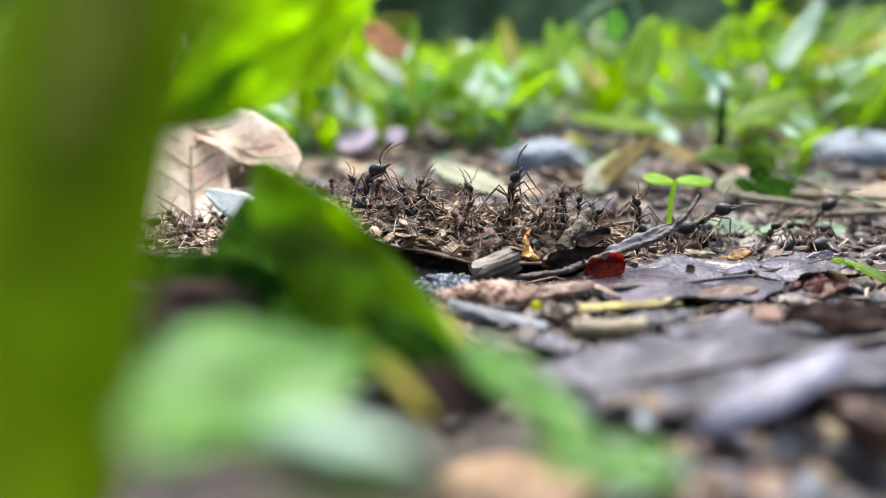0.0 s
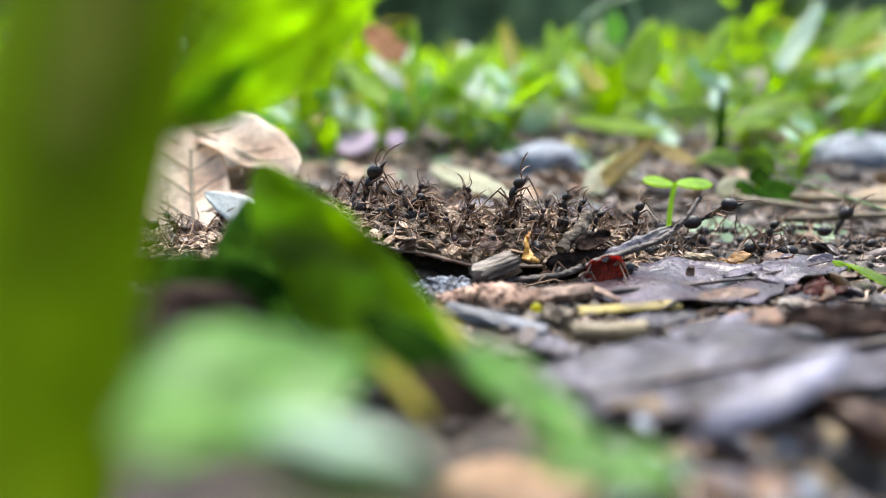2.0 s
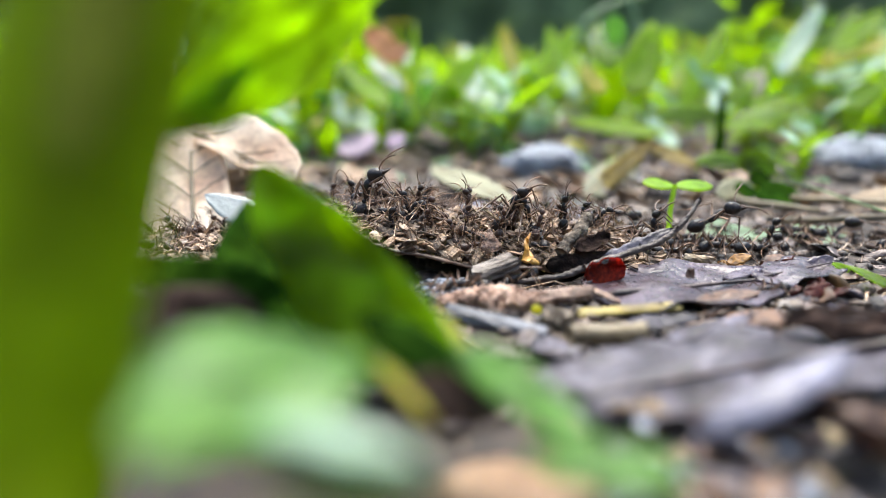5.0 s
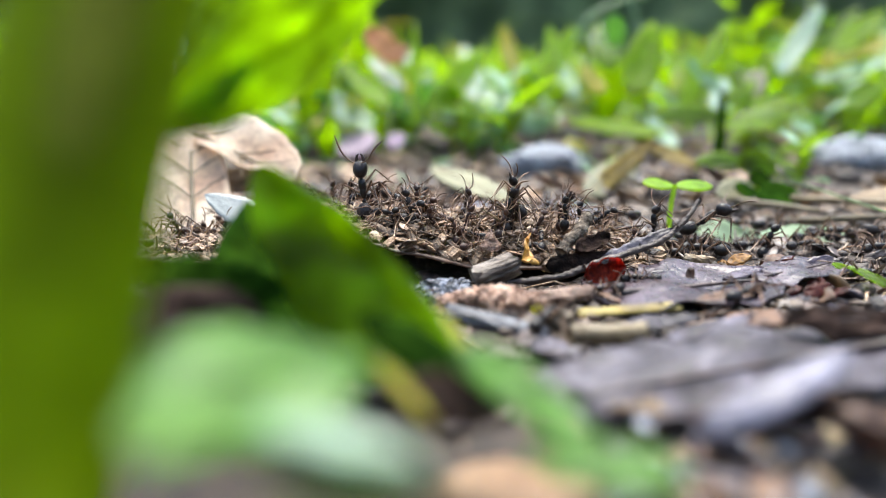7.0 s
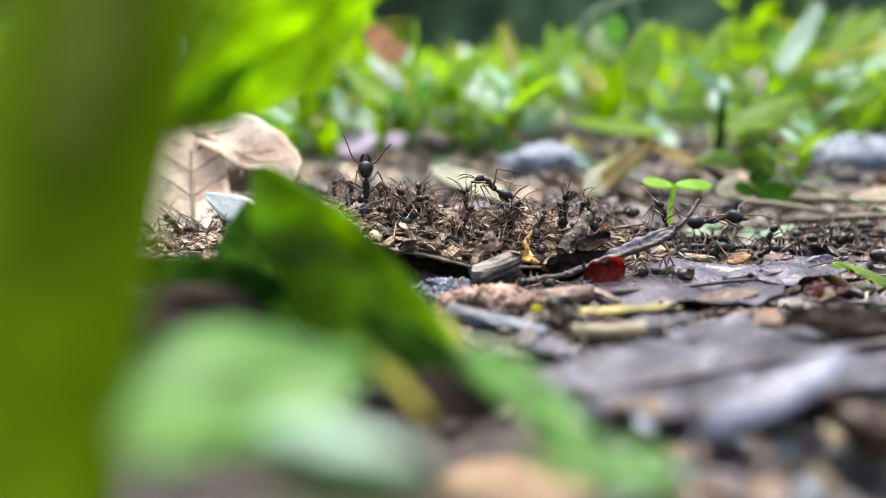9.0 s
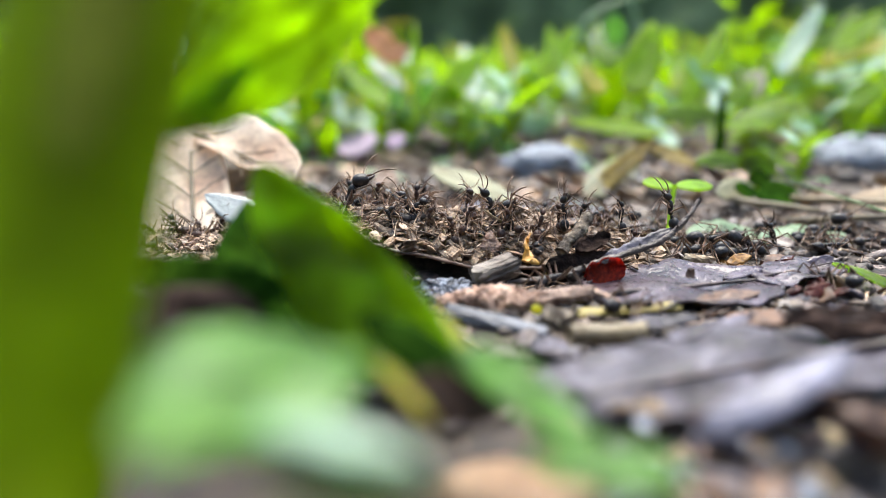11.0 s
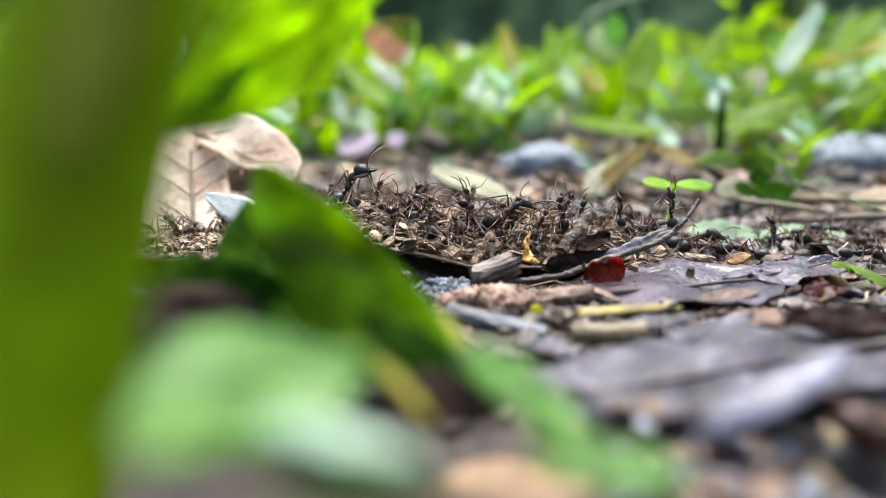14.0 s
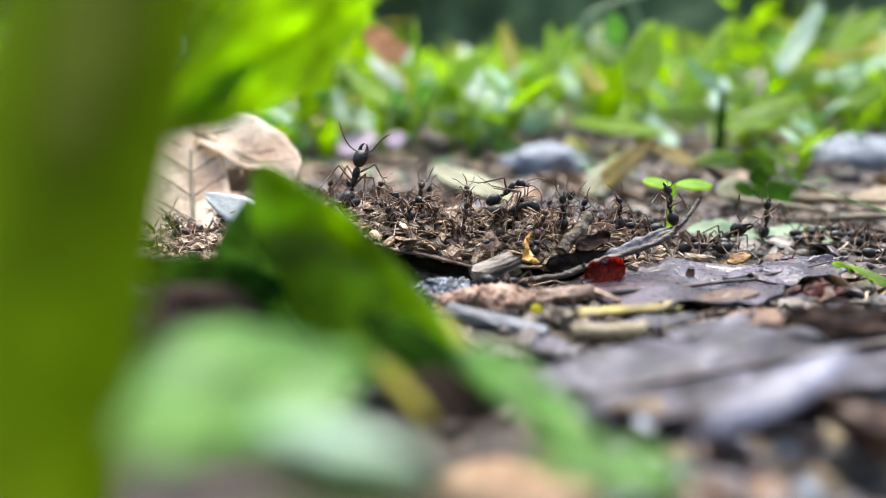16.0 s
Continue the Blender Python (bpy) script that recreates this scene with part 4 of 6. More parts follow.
leaf_thing("brown_dead_leaf", (-58.6, 168.4, 8.6), (-42.1, 164.1, 12.0), 8.2, BEIGE, 0, "grey-brown dead leaf in the shade behind the mound", "dead leaf", rib=STALK, up=(0, -0.6, 0.7), wave=0.15)
leaf_thing("silver_leaf", (-36.9, 135.0, 7.6), (-48.7, 140.3, 11.7), 6.4, SILVER, 0, "silvery white piece of leaf on edge", "leaf scrap", up=(0.1, -0.7, 0.6), wave=0.02, ragged=0.12, blunt=0.9, wide=0.28, thick=0.15)


# ---------- background: stones, fallen leaves, plants ----------
def stone(p, sx, sy, sz, seed, label="pale grey stone on the soil"):
    thing("stone", blob(sx, sy, sz * 0.8, 26, 18, 0.35, 3.5 / sx, seed), STONE, Matrix.Translation(p), label, "stone", "pale stones")


stone((36.0, 244.8, 4.2), 15, 9, 8, 1.0)
stone((156.7, 261.6, 1.6), 20, 14, 13, 2.0, "large pale bluish grey stone")
stone((157.5, 300.2, -1.1), 11, 9, 6, 3.0)
stone((65.5, 237.7, -3.0), 8, 6, 5, 4.0)
leaf_thing("tan_dead_leaf", (-3.4, 217.2, 7.0), (17.3, 159.6, 6.0), 10, PALETAN, 10, "long pale tan fallen leaf", "dead leaf", rib=STALK, wave=0.05)
leaf_thing("wet_leaf", (39.0, 154.1, 5.5), (-1.8, 151.7, 6.5), 26, LAVENDER, 0, "pale wet dead leaf behind the mound", "dead leaf", rib=TWIG, wave=0.08, ragged=0.15, blunt=0.6)
leaf_thing("tan_dead_leaf", (37.6, 181.9, 4.0), (67.5, 240.4, 7.4), 10, PALETAN, 30, "dull yellowish brown curled fallen leaf", "dead leaf", rib=STALK, wave=0.1)
leaf_thing("tan_dead_leaf", (-28.1, 239.2, 2.6), (-11.7, 223.5, 1.9), 8, MINT, 0, "pale fallen leaf behind the mound", "leaf", wave=0.08)
leaf_thing("petal", (-40.0, 262.8, 6.1), (-25.1, 268.5, 11.9), 12, PETAL, 0, "pale pink fallen petal", "petal", up=(0, -0.6, 0.8), wave=0.1)
leaf_thing("petal", (-21.6, 269.4, 7.5), (-14.9, 272.6, 12.0), 8, PETAL, 0, "small pale pink fallen petal", "petal", up=(0, -0.6, 0.8), wave=0.1)
leaf_thing("brown_dead_leaf", (-17.6, 294.8, 37.8), (-32.3, 305.8, 52.3), 15.4, RUST, 0, "orange-brown dead leaf caught in the plants", "dead leaf", up=(0.3, -0.5, 0.8), wave=0.2, curl=0.15, blunt=0.6)
leaf_thing("green_grass", (100.7, 146.7, 5.0), (85.5, 169.6, 10.0), 2.6, MINT, 20, "long pale green blade of grass lying over the litter", "grass", fold=0.1)
for k, (a, b) in enumerate((((78.4, 158.2, 2.0), (106.8, 159.8, 3.0)), ((73.5, 176.2, 4.0), (91.8, 166.5, 3.0)), ((48.5, 215.5, 6.0), (60.3, 195.5, 4.0)), ((90.2, 177.8, 4.0), (114.5, 170.0, 4.0)))):
    thing("brown_stick", tube([(gap(a, b) * i / 6, 0.6 * math.sin(i * 2 + k), 0) for i in range(7)], [0.8, 0.9, 0.85, 0.8, 0.8, 0.7, 0.5], 8, 0.15), STALK, lay(a, b), "thin brown fallen stick behind the mound", "stick", "fallen sticks")


leaf_thing("withered_leaf", (39.8, 192.3, 1.1), (63.1, 213.1, 13.7), 5.6, OCHRE, 0, "olive-brown withered leaf arching behind the seedling", "dead leaf", rib=STALK, up=(0, -0.75, 0.6), droop=-0.1, fold=0.15, wave=0.08)
leaf_thing("withered_leaf", (63.3, 214.1, 13.6), (75.1, 204.3, 7.7), 5.1, OCHRE, 0, "brown withered leaf tip hanging down", "dead leaf", rib=STALK, up=(0, -0.75, 0.6), droop=-0.1, fold=0.15, wave=0.08)


def fallen_leaves():
    """Dead leaves strewn behind the mound."""
    r = random.Random(41)
    for k in range(150):
        y = 185 + 335 * r.random() ** 1.5
        x = r.uniform(-0.8, 0.8) * y
        if mound(x, y) > 1:
            continue
        L = r.uniform(10, 26)
        mat, col = r.choice([(BEIGE, "dull beige"), (BROWNLEAF, "dark brown"), (BEIGE, "dull beige"), (BROWNLEAF, "dark brown"), (BROWNLEAF, "dark brown")])
        ob = thing("fallen_leaf", None, None, pose(x, y, ground_z(x, y) + 1.5, r.gauss(0, 22), r.gauss(-8, 16), r.uniform(0, 360)), col + " fallen leaf lying on the soil behind the mound", "dead leaf", "fallen leaves")
        part("blade", blade(L, L * r.uniform(0.35, 0.6), 9, 5, droop=r.uniform(-0.1, 0.15), curl=r.uniform(-0.05, 0.2), wave=0.14, thick=0.3, ragged=0.15, seed=k * 1.7, blunt=0.8), mat, ob)
        part("midrib", tube([(L * u, 0, 0.2) for u in (-0.15, 0.2, 0.6)], [0.5, 0.45, 0.25], 6), STALK, ob)


fallen_leaves()


def herb(name, seed, leaves, height, L, mats, label, lean=0.25):
    """A low creeping herb: a stem with lanceolate leaves in turn."""
    r = random.Random(seed)
    ob = thing(name, None, None, Matrix(), label, "plant", "low green herbs")
    bend = Vector((r.uniform(-lean, lean), r.uniform(-lean, lean), 0)) * height
    line = curve_pts([(0, 0, -4), bend * 0.2 + Vector((0, 0, height * 0.5)), bend + Vector((0, 0, height))], 8)
    part("stem", tube(line, [1.0, 1.0, 0.95, 0.9, 0.8, 0.7, 0.6, 0.4], 7), STEMGREEN, ob)
    a = r.uniform(0, 360)
    for i in range(leaves):
        u = 0.2 + 0.8 * i / max(1, leaves - 1)
        p = line[min(7, int(u * 7))]
        l = L * r.uniform(0.7, 1.15) * (1.1 - 0.3 * u)
        a += 137 + r.uniform(-20, 20)
        m = Matrix.Translation(p) @ pose(0, 0, 0, 0, -r.uniform(10, 62), a)
        part("leaf", moved(blade(l, l * r.uniform(0.28, 0.42), 9, 4, droop=r.uniform(0.1, 0.45), fold=0.18, wave=0.05, thick=0.2, seed=seed + i, wide=0.4), m), r.choice(mats), ob)
    return ob


def grass(name, seed, blades, L, label):
    r = random.Random(seed)
    ob = thing(name, None, None, Matrix(), label, "grass", "tufts of grass")
    for i in range(blades):
        l = L * r.uniform(0.6, 1.2)
        m = Matrix.Translation((r.uniform(-4, 4), r.uniform(-4, 4), -3)) @ pose(0, 0, 0, 0, -r.uniform(40, 80), r.uniform(0, 360))
        part("blade", moved(blade(l, l * r.uniform(0.06, 0.12), 12, 2, droop=r.uniform(0.2, 0.7), fold=0.2, thick=0.2, seed=seed + i, wide=0.3), m), GREEN, ob)
    return ob


def placed_herb(base, top, leaves, label, thick=1.1, stem_mat=STEMGREEN):
    """A herb whose stem and leaf tips are given one by one."""
    ob = thing("green_herb", None, None, Matrix(), label, "plant", "low green herbs")
    a, b = Vector(base), Vector(top)
    line = curve_pts([a - Vector((0, 0, 6)), a.lerp(b, 0.5) + Vector((1.5, 0, 0)), b], 9)
    part("stem", tube(line, [thick, thick, thick, thick, thick * 0.95, thick * 0.9, thick * 0.8, thick * 0.7, thick * 0.5], 8), stem_mat, ob)
    for k, (u, tip, W, mat) in enumerate(leaves):
        p = line[int(u * 8)]
        part("leaf", moved(blade(gap(p, tip), W, 10, 5, droop=-0.12, fold=0.12, wave=0.06, thick=0.2, seed=k * 3.3 + W, wide=0.45), lay(p, tip, 0, (0, -0.8, 0.6))), mat, ob)
    return ob


placed_herb((99.4, 256.2, -3.6), (106.8, 272.4, 27.2), [(0.7, (129.1, 261.7, 17.5), 9, GREEN), (0.75, (76.9, 266.0, 18.5), 8, GREEN), (0.9, (123.1, 282.5, 30.1), 7, GREEN), (1, (96.3, 284.8, 38.8), 7, GLINT)], "herb with a thick dark stem and bright green leaves", 2.4, SHADEGREEN)
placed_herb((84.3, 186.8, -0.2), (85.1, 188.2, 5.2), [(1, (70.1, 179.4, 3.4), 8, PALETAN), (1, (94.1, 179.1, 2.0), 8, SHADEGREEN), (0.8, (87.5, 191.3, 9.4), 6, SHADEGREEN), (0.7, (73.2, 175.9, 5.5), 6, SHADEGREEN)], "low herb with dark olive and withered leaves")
placed_herb((102.7, 243.2, -1.5), (104.7, 245.4, 6.7), [(1, (120.8, 229.5, -2.6), 10, DEEPGREEN), (0.9, (85.0, 239.2, 2.6), 8, GREEN), (0.8, (121.1, 249.9, 4.2), 9, DEEPGREEN)], "low drooping herb with dark green leaves")


def leafy_herb(base, top, leaves, label):
    """A herb whose leaves, each from its own base to its tip, hang on thin stalks from one stem."""
    ob = thing("green_herb", None, None, Matrix(), label, "plant", "low green herbs")
    a, b = Vector(base), Vector(top)
    line = curve_pts([a - Vector((0, 0, 6)), a.lerp(b, 0.5) + Vector((1.5, 0, 0)), b], 9)
    part("stem", tube(line, [1.0, 1.0, 1.0, 0.95, 0.9, 0.85, 0.8, 0.7, 0.5], 8), STEMGREEN, ob)
    for k, (p, tip, W, mat) in enumerate(leaves):
        foot = min(line[1:], key=lambda q: gap(q, p) + 2 * max(0, q.z - p[2]))
        part("stalk", tube(curve_pts([foot, Vector(foot).lerp(Vector(p), 0.6) + Vector((0, 0, 1.5)), p], 6), 0.45, 6), STEMGREEN, ob)
        part("leaf", moved(blade(gap(p, tip), W * 1.15, 10, 6, droop=-0.1, fold=0.1, wave=0.08, thick=0.2, seed=k * 3.3 + W, wide=0.45, blunt=0.8), lay(p, tip, 0, (0.1, -0.5, 0.87))), mat, ob)
    return ob


# The palest leaves of these herbs are sky glints painted as colour.
leafy_herb((-25.9, 286.7, 2.0), (-26.3, 296.9, 29.9), [
    ((-20.9, 278.2, 21.7), (-41.6, 295.3, 36.3), 8.9, LIME),
    ((-16.0, 292.2, 27.7), (-32.5, 309.6, 39.5), 6.9, SHEEN),
    ((-29.9, 300.2, 11.0), (-57.2, 321.7, 25.6), 11.1, SHEEN),
    ((-50.8, 281.2, 9.3), (-64.0, 307.3, 33.2), 10.4, YELLOWGREEN),
    ((-11.6, 293.9, 10.4), (-13.6, 336.7, 53.2), 4.3, LIME)], "herb with a broad bright leaf and painted pale glints")
leafy_herb((4.4, 301.7, 2.0), (4.4, 312.3, 29.5), [
    ((-7.5, 292.6, 17.5), (18.5, 318.9, 42.0), 10.8, LIME),
    ((13.2, 305.4, 19.0), (15.0, 329.6, 36.2), 9.8, SHEEN),
    ((4.1, 316.6, 14.1), (-5.0, 329.7, 22.0), 7.1, SHEEN),
    ((3.8, 296.6, 9.0), (-6.4, 305.1, 14.2), 7.6, LIME),
    ((9.0, 309.2, 9.8), (27.5, 318.6, 16.0), 9.0, LIME)], "herb with slanting bright green leaves")
leafy_herb((43.2, 321.9, 2.0), (43.7, 332.8, 29.1), [
    ((35.3, 314.2, 21.0), (62.1, 346.0, 51.8), 10.0, LIME),
    ((34.1, 328.7, 29.2), (28.7, 354.9, 54.0), 7.3, YELLOWGREEN),
    ((35.3, 337.3, 14.5), (31.2, 355.3, 26.4), 10.3, SHEEN),
    ((38.5, 316.8, 7.1), (45.5, 333.0, 17.2), 12.2, SHEEN),
    ((63.8, 332.8, 20.8), (55.7, 358.5, 39.4), 7.9, SHEEN),
    ((49.3, 312.1, 36.7), (47.8, 331.0, 53.6), 5.4, LIME)],  "herb with long slanting leaves and a yellowed one")
leafy_herb((82.9, 291.7, 2.0), (84.1, 302.0, 29.8), [
    ((89.5, 280.8, 11.6), (49.6, 285.6, 13.2), 9.0, LIME),
    ((79.2, 296.7, 25.3), (93.0, 325.8, 53.3), 13.2, LIME),
    ((105.8, 305.0, 9.4), (116.9, 341.6, 45.0), 6.9, LIME),
    ((96.0, 285.2, 5.0), (83.8, 302.8, 16.1), 8.3, SHEEN),
    ((67.6, 303.2, 26.2), (61.2, 316.7, 37.2), 8.7, YELLOWGREEN),
    ((56.7, 278.9, 4.3), (50.3, 286.0, 8.1), 5.9, YELLOWGREEN)], "herb with a broad upright leaf shining at its tip")
leafy_herb((116.4, 269.6, 2.0), (118.2, 279.4, 30.3), [
    ((103.2, 258.9, 14.9), (129.7, 265.0, 17.8), 8.3, LIME),
    ((114.5, 272.9, 20.9), (140.0, 278.9, 23.8), 7.0, LIME),
    ((111.0, 284.5, 18.0), (118.5, 303.4, 30.7), 7.7, SHEEN),
    ((97.1, 270.5, 35.7), (111.8, 288.1, 51.4), 5.5, LIME),
    ((144.9, 276.5, 11.3), (142.1, 287.4, 17.1), 6.7, SHEEN),
    ((122.9, 256.6, 6.1), (143.3, 264.9, 11.1), 5.0, LIME)], "herb with bright level leaves")
leafy_herb((162.1, 311.8, 2.0), (164.2, 322.6, 29.3), [
    ((143.1, 307.1, 33.2), (175.7, 343.1, 61.8), 7.7, SHEEN),
    ((169.0, 321.1, 39.6), (202.1, 330.3, 46.2), 10.6, YELLOWGREEN),
    ((171.6, 331.3, 31.1), (209.8, 341.9, 37.2), 7.3, SHEEN),
    ((170.7, 315.7, 42.7), (200.2, 333.9, 59.2), 10.4, LIME),
    ((181.3, 321.7, 18.1), (207.4, 335.9, 29.5), 9.8, LIME),
    ((132.2, 305.2, 26.2), (139.9, 316.6, 34.8), 7.7, PALETAN)], "herb with a long pale leaf and yellowing ones")


def open_glade(x, y):
    """The plants stay low where the view opens on the dark undergrowth."""
    return -0.06 < x / y < 0.4


def background_plants():
    r = random.Random(77)
    kinds = [herb("green_herb", 1, 7, 34, 30, [GREEN, GREEN, GLINT], "low herb with shiny lanceolate green leaves"),
             herb("green_herb", 2, 8, 46, 32, [GREEN, GREEN, YELLOWGREEN, GREEN], "low herb with bright green and yellowing leaves"),
             herb("green_herb", 3, 6, 26, 34, [GREEN, GLINT, GREEN], "low herb with broad fresh green leaves"),
             herb("green_herb", 4, 9, 58, 30, [GREEN, GREEN, DEEPGREEN], "upright herb with dark and light green leaves"),
             herb("green_herb", 5, 6, 40, 40, [GREEN, DEEPGREEN, GLINT], "herb with long arching green leaves"),
             grass("grass_tuft", 6, 9, 70, "tuft of narrow bright green grass"),
             grass("grass_tuft", 8, 7, 95, "tuft of long arching green grass")]
    spots = []
    for k in range(240):
        for tries in range(30):
            y = 325 + 560 * r.random() ** 1.8
            x = r.uniform(-0.85, 0.85) * y
            if min([math.hypot(x - a, y - b) for a, b in spots] or [99]) > 14:
                break
        spots.append((x, y))
    for k, (x, y) in enumerate(spots):
        src = kinds[r.choice([0, 1, 2, 3, 4, 0, 1, 2, 4, 3, 5, 6])]
        m = mm(pose(x, y, ground_z(x, y), r.uniform(-8, 8), r.uniform(-8, 8), r.uniform(0, 360)))
        if k < len(kinds):
            kinds[k].matrix_basis = m
            continue
        ob = copy_thing(src, m)
        s = r.uniform(0.6, 1.05) * (1 + 0.5 * step(300, 700, y)) * (0.7 if open_glade(x, y) else 1)
        ob.scale = (s, s, s)
    for k in range(36):
        y = r.uniform(205, 310) if k % 3 == 0 else r.uniform(268, 335)
        x = r.uniform(-0.8, 0.8) * y
        if mound(x, y) > 0.5:
            continue
        ob = copy_thing(kinds[r.choice([0, 2, 4])], mm(pose(x, y, ground_z(x, y), r.uniform(-8, 8), r.uniform(-8, 8), r.uniform(0, 360))))
        s = r.uniform(0.28, 0.5) if y < 268 else r.uniform(0.5, 0.8)
        ob.scale = (s, s, s)


background_plants()
thing("dry_stem", tube(curve_pts([(61.1, 343.7, 47.1), (68.6, 347.1, 60.1), (82.1, 348.9, 66.8), (98.1, 349.8, 70.4)], 14), 0.9, 6), MINT, Matrix(), "thin pale stem arching over the herbs", "stem", "arching stems")
thing("dry_stem", tube(curve_pts([(66.0, 344.3, 49.2), (78.0, 344.4, 49.7), (90.1, 342.5, 42.4), (98.1, 339.7, 31.5)], 14), 0.9, 6), MINT, Matrix(), "thin pale stem arching over the herbs", "stem", "arching stems")
thing("dry_stem", tube(curve_pts([(88.0, 349.8, 70.4), (92.8, 346.4, 57.5), (95.5, 343.1, 44.5)], 14), 0.9, 6), MINT, Matrix(), "thin pale stem arching over the herbs", "stem", "arching stems")


def far_plants():
    """The herbs and grasses farther off, too many to tell apart."""
    r = random.Random(88)
    shapes = []
    for k in range(5200):
        d, a = 650 + 3000 * r.random() ** 1.4, r.choice([r.uniform(50, 130), r.uniform(0, 360)])
        x, y = d * math.cos(radians(a)), d * math.sin(radians(a))
        l = r.uniform(35, 80) * (1 + d / 4000) * (0.75 if y > 0 and open_glade(x, y) else 1)
        m = Matrix.Translation((x, y, ground_z(x, y) + r.uniform(0, 18) * d / 1500)) @ pose(0, 0, 0, 0, -r.uniform(0, 75), r.uniform(0, 360))
        shapes.append(moved(blade(l, l * r.uniform(0.15, 0.4), 5, 2, droop=r.uniform(0.1, 0.6), fold=0.15, thick=0.3, seed=k * 0.3, wide=0.4), m))
    thing("far_herbs", join_many(shapes), GREEN, Matrix(), "dense green herbs and grass farther off", "undergrowth", kind="stuff")


far_plants()


# ---------- ants ----------
def limb(joints, w):
    """A leg of femur, tibia and tarsus through its joints, thickest in the femur."""
    a, b, c, d = [Vector(j) for j in joints]
    return join(tube([a, a.lerp(b, 0.15), a.lerp(b, 0.55), b], [w * 0.7, w * 1.15, w * 1.0, w * 0.6], 6),
                tube([b, b.lerp(c, 0.4), c], [w * 0.55, w * 0.8, w * 0.5], 6),
                tube([c, c.lerp(d, 0.5), d], [w * 0.42, w * 0.36, w * 0.22], 5))


def build_ant(upright, hs, dark, label, seed=0):
    """An ant of about 12 mm: upright with raised thorax or level and walking. hs: the head's size."""
    body = CUTICLE if dark else BROWNCUT
    r = random.Random(seed)
    ob = thing("ant", None, None, Matrix(), label, "ant", "army ants")
    if upright:
        waist, neck = Vector((0, 0, 2.0)), Vector((0.1, 0, 6.0))
        hips = [(0.35, 0.55, 5.0), (0.3, 0.55, 4.1), (0.1, 0.5, 3.0)]
        joints = [[(0, 0, 0), (1.9, 1.3, 1.2), (4.0, 2.0, -0.6), (5.2, 2.4, -1.7)],
                  [(0, 0, 0), (1.2, 2.5, 0.6), (2.0, 4.2, -2.6), (2.5, 5.2, -4.3)],
                  [(0, 0, 0), (-1.5, 2.4, 1.3), (-3.2, 3.9, -1.9), (-4.3, 4.6, -3.2)]]
    else:
        waist, neck = Vector((-2.2, 0, 2.7)), Vector((1.9, 0, 2.9))
        hips = [(1.3, 0.55, 2.4), (0.1, 0.6, 2.4), (-1.2, 0.55, 2.4)]
        joints = [[(0, 0, 0), (1.8, 1.6, 1.8), (3.4, 2.8, -1.2), (4.4, 3.3, -2.4)],
                  [(0, 0, 0), (0.2, 2.5, 1.9), (-0.2, 4.3, -1.1), (-0.4, 5.6, -2.4)],
                  [(0, 0, 0), (-1.6, 2.2, 2.2), (-4.0, 3.7, -0.9), (-5.8, 4.4, -2.4)]]
    up = neck - waist
    L = up.length
    trunk = join(blob(L * 0.36, 0.78, 0.86, 12, 9, shape=lambda u: 0.75 + 0.35 * u), moved(blob(L * 0.33, 0.62, 0.7, 12, 8), Matrix.Translation((-L * 0.3, 0, 0.06))))
    m = lay(waist, neck) @ Matrix.Translation((L * 0.62, 0, 0)) if not upright else Matrix.Translation(waist.lerp(neck, 0.62)) @ pose(0, 0, 0, 0, -88, 0)
    part("thorax", moved(trunk, m), body, ob)
    if upright:
        node, gas, gm = Vector((-0.35, 0, 1.6)), Vector((-0.6, 0, 1.2)), pose(-1.05, 0, -0.3, 0, -68, 0)
    else:
        node, gas, gm = Vector((-2.8, 0, 2.7)), Vector((-3.2, 0, 2.6)), pose(-4.9, 0, 2.4, 0, 14, 0)
    part("petiole", join(moved(blob(0.45, 0.42, 0.55, 9, 6), Matrix.Translation(node)), tube([waist, node, gas], [0.25, 0.3, 0.25], 6)), body, ob)
    part("gaster", moved(blob(1.85, 1.22, 1.2, 14, 14, shape=lambda u: 0.86 + 0.2 * u + 0.2 * math.sin(u * 3.1) - 0.05 * (abs((u * 4.6) % 1 - 0.5) < 0.08)), gm), body, ob)
    V, F = blob(1.62 * hs, 1.42 * hs, 1.36 * hs, 18, 14, shape=lambda u: (0.92 + 0.14 * u) * (max(0.02, math.sin(math.pi * u)) ** -0.2))
    skull = [(x, y * (1 + 0.1 * x / hs), z * (1 - 0.2 * x / (1.62 * hs)) - 0.06 * x) for x, y, z in V], F
    hd = part("head", moved(skull, Matrix.Translation((1.5 * hs, 0, 0))), body, ob)
    hd.matrix_basis = mm(Matrix.Translation(neck) @ pose(0, 0, 0, 0, -30 if upright else 25, 0))
    for s in (1, -1):
        jaw = curve_pts([(-0.2 * hs, 0, 0), (0.6 * hs, 0.14 * s * hs, 0.05), (1.3 * hs, -0.08 * s * hs, 0.1), (1.65 * hs, -0.5 * s * hs, 0.05)], 8)
        part("mandible", tube(jaw, [0.5 * hs, 0.46 * hs, 0.4 * hs, 0.34 * hs, 0.28 * hs, 0.22 * hs, 0.15 * hs, 0.05], 8, flat=0.8), BROWNCUT if dark else LIMB, hd, m=Matrix.Translation((2.75 * hs, 0.62 * s * hs, -0.15 * hs)))
        k = 0.6 + 0.4 * hs
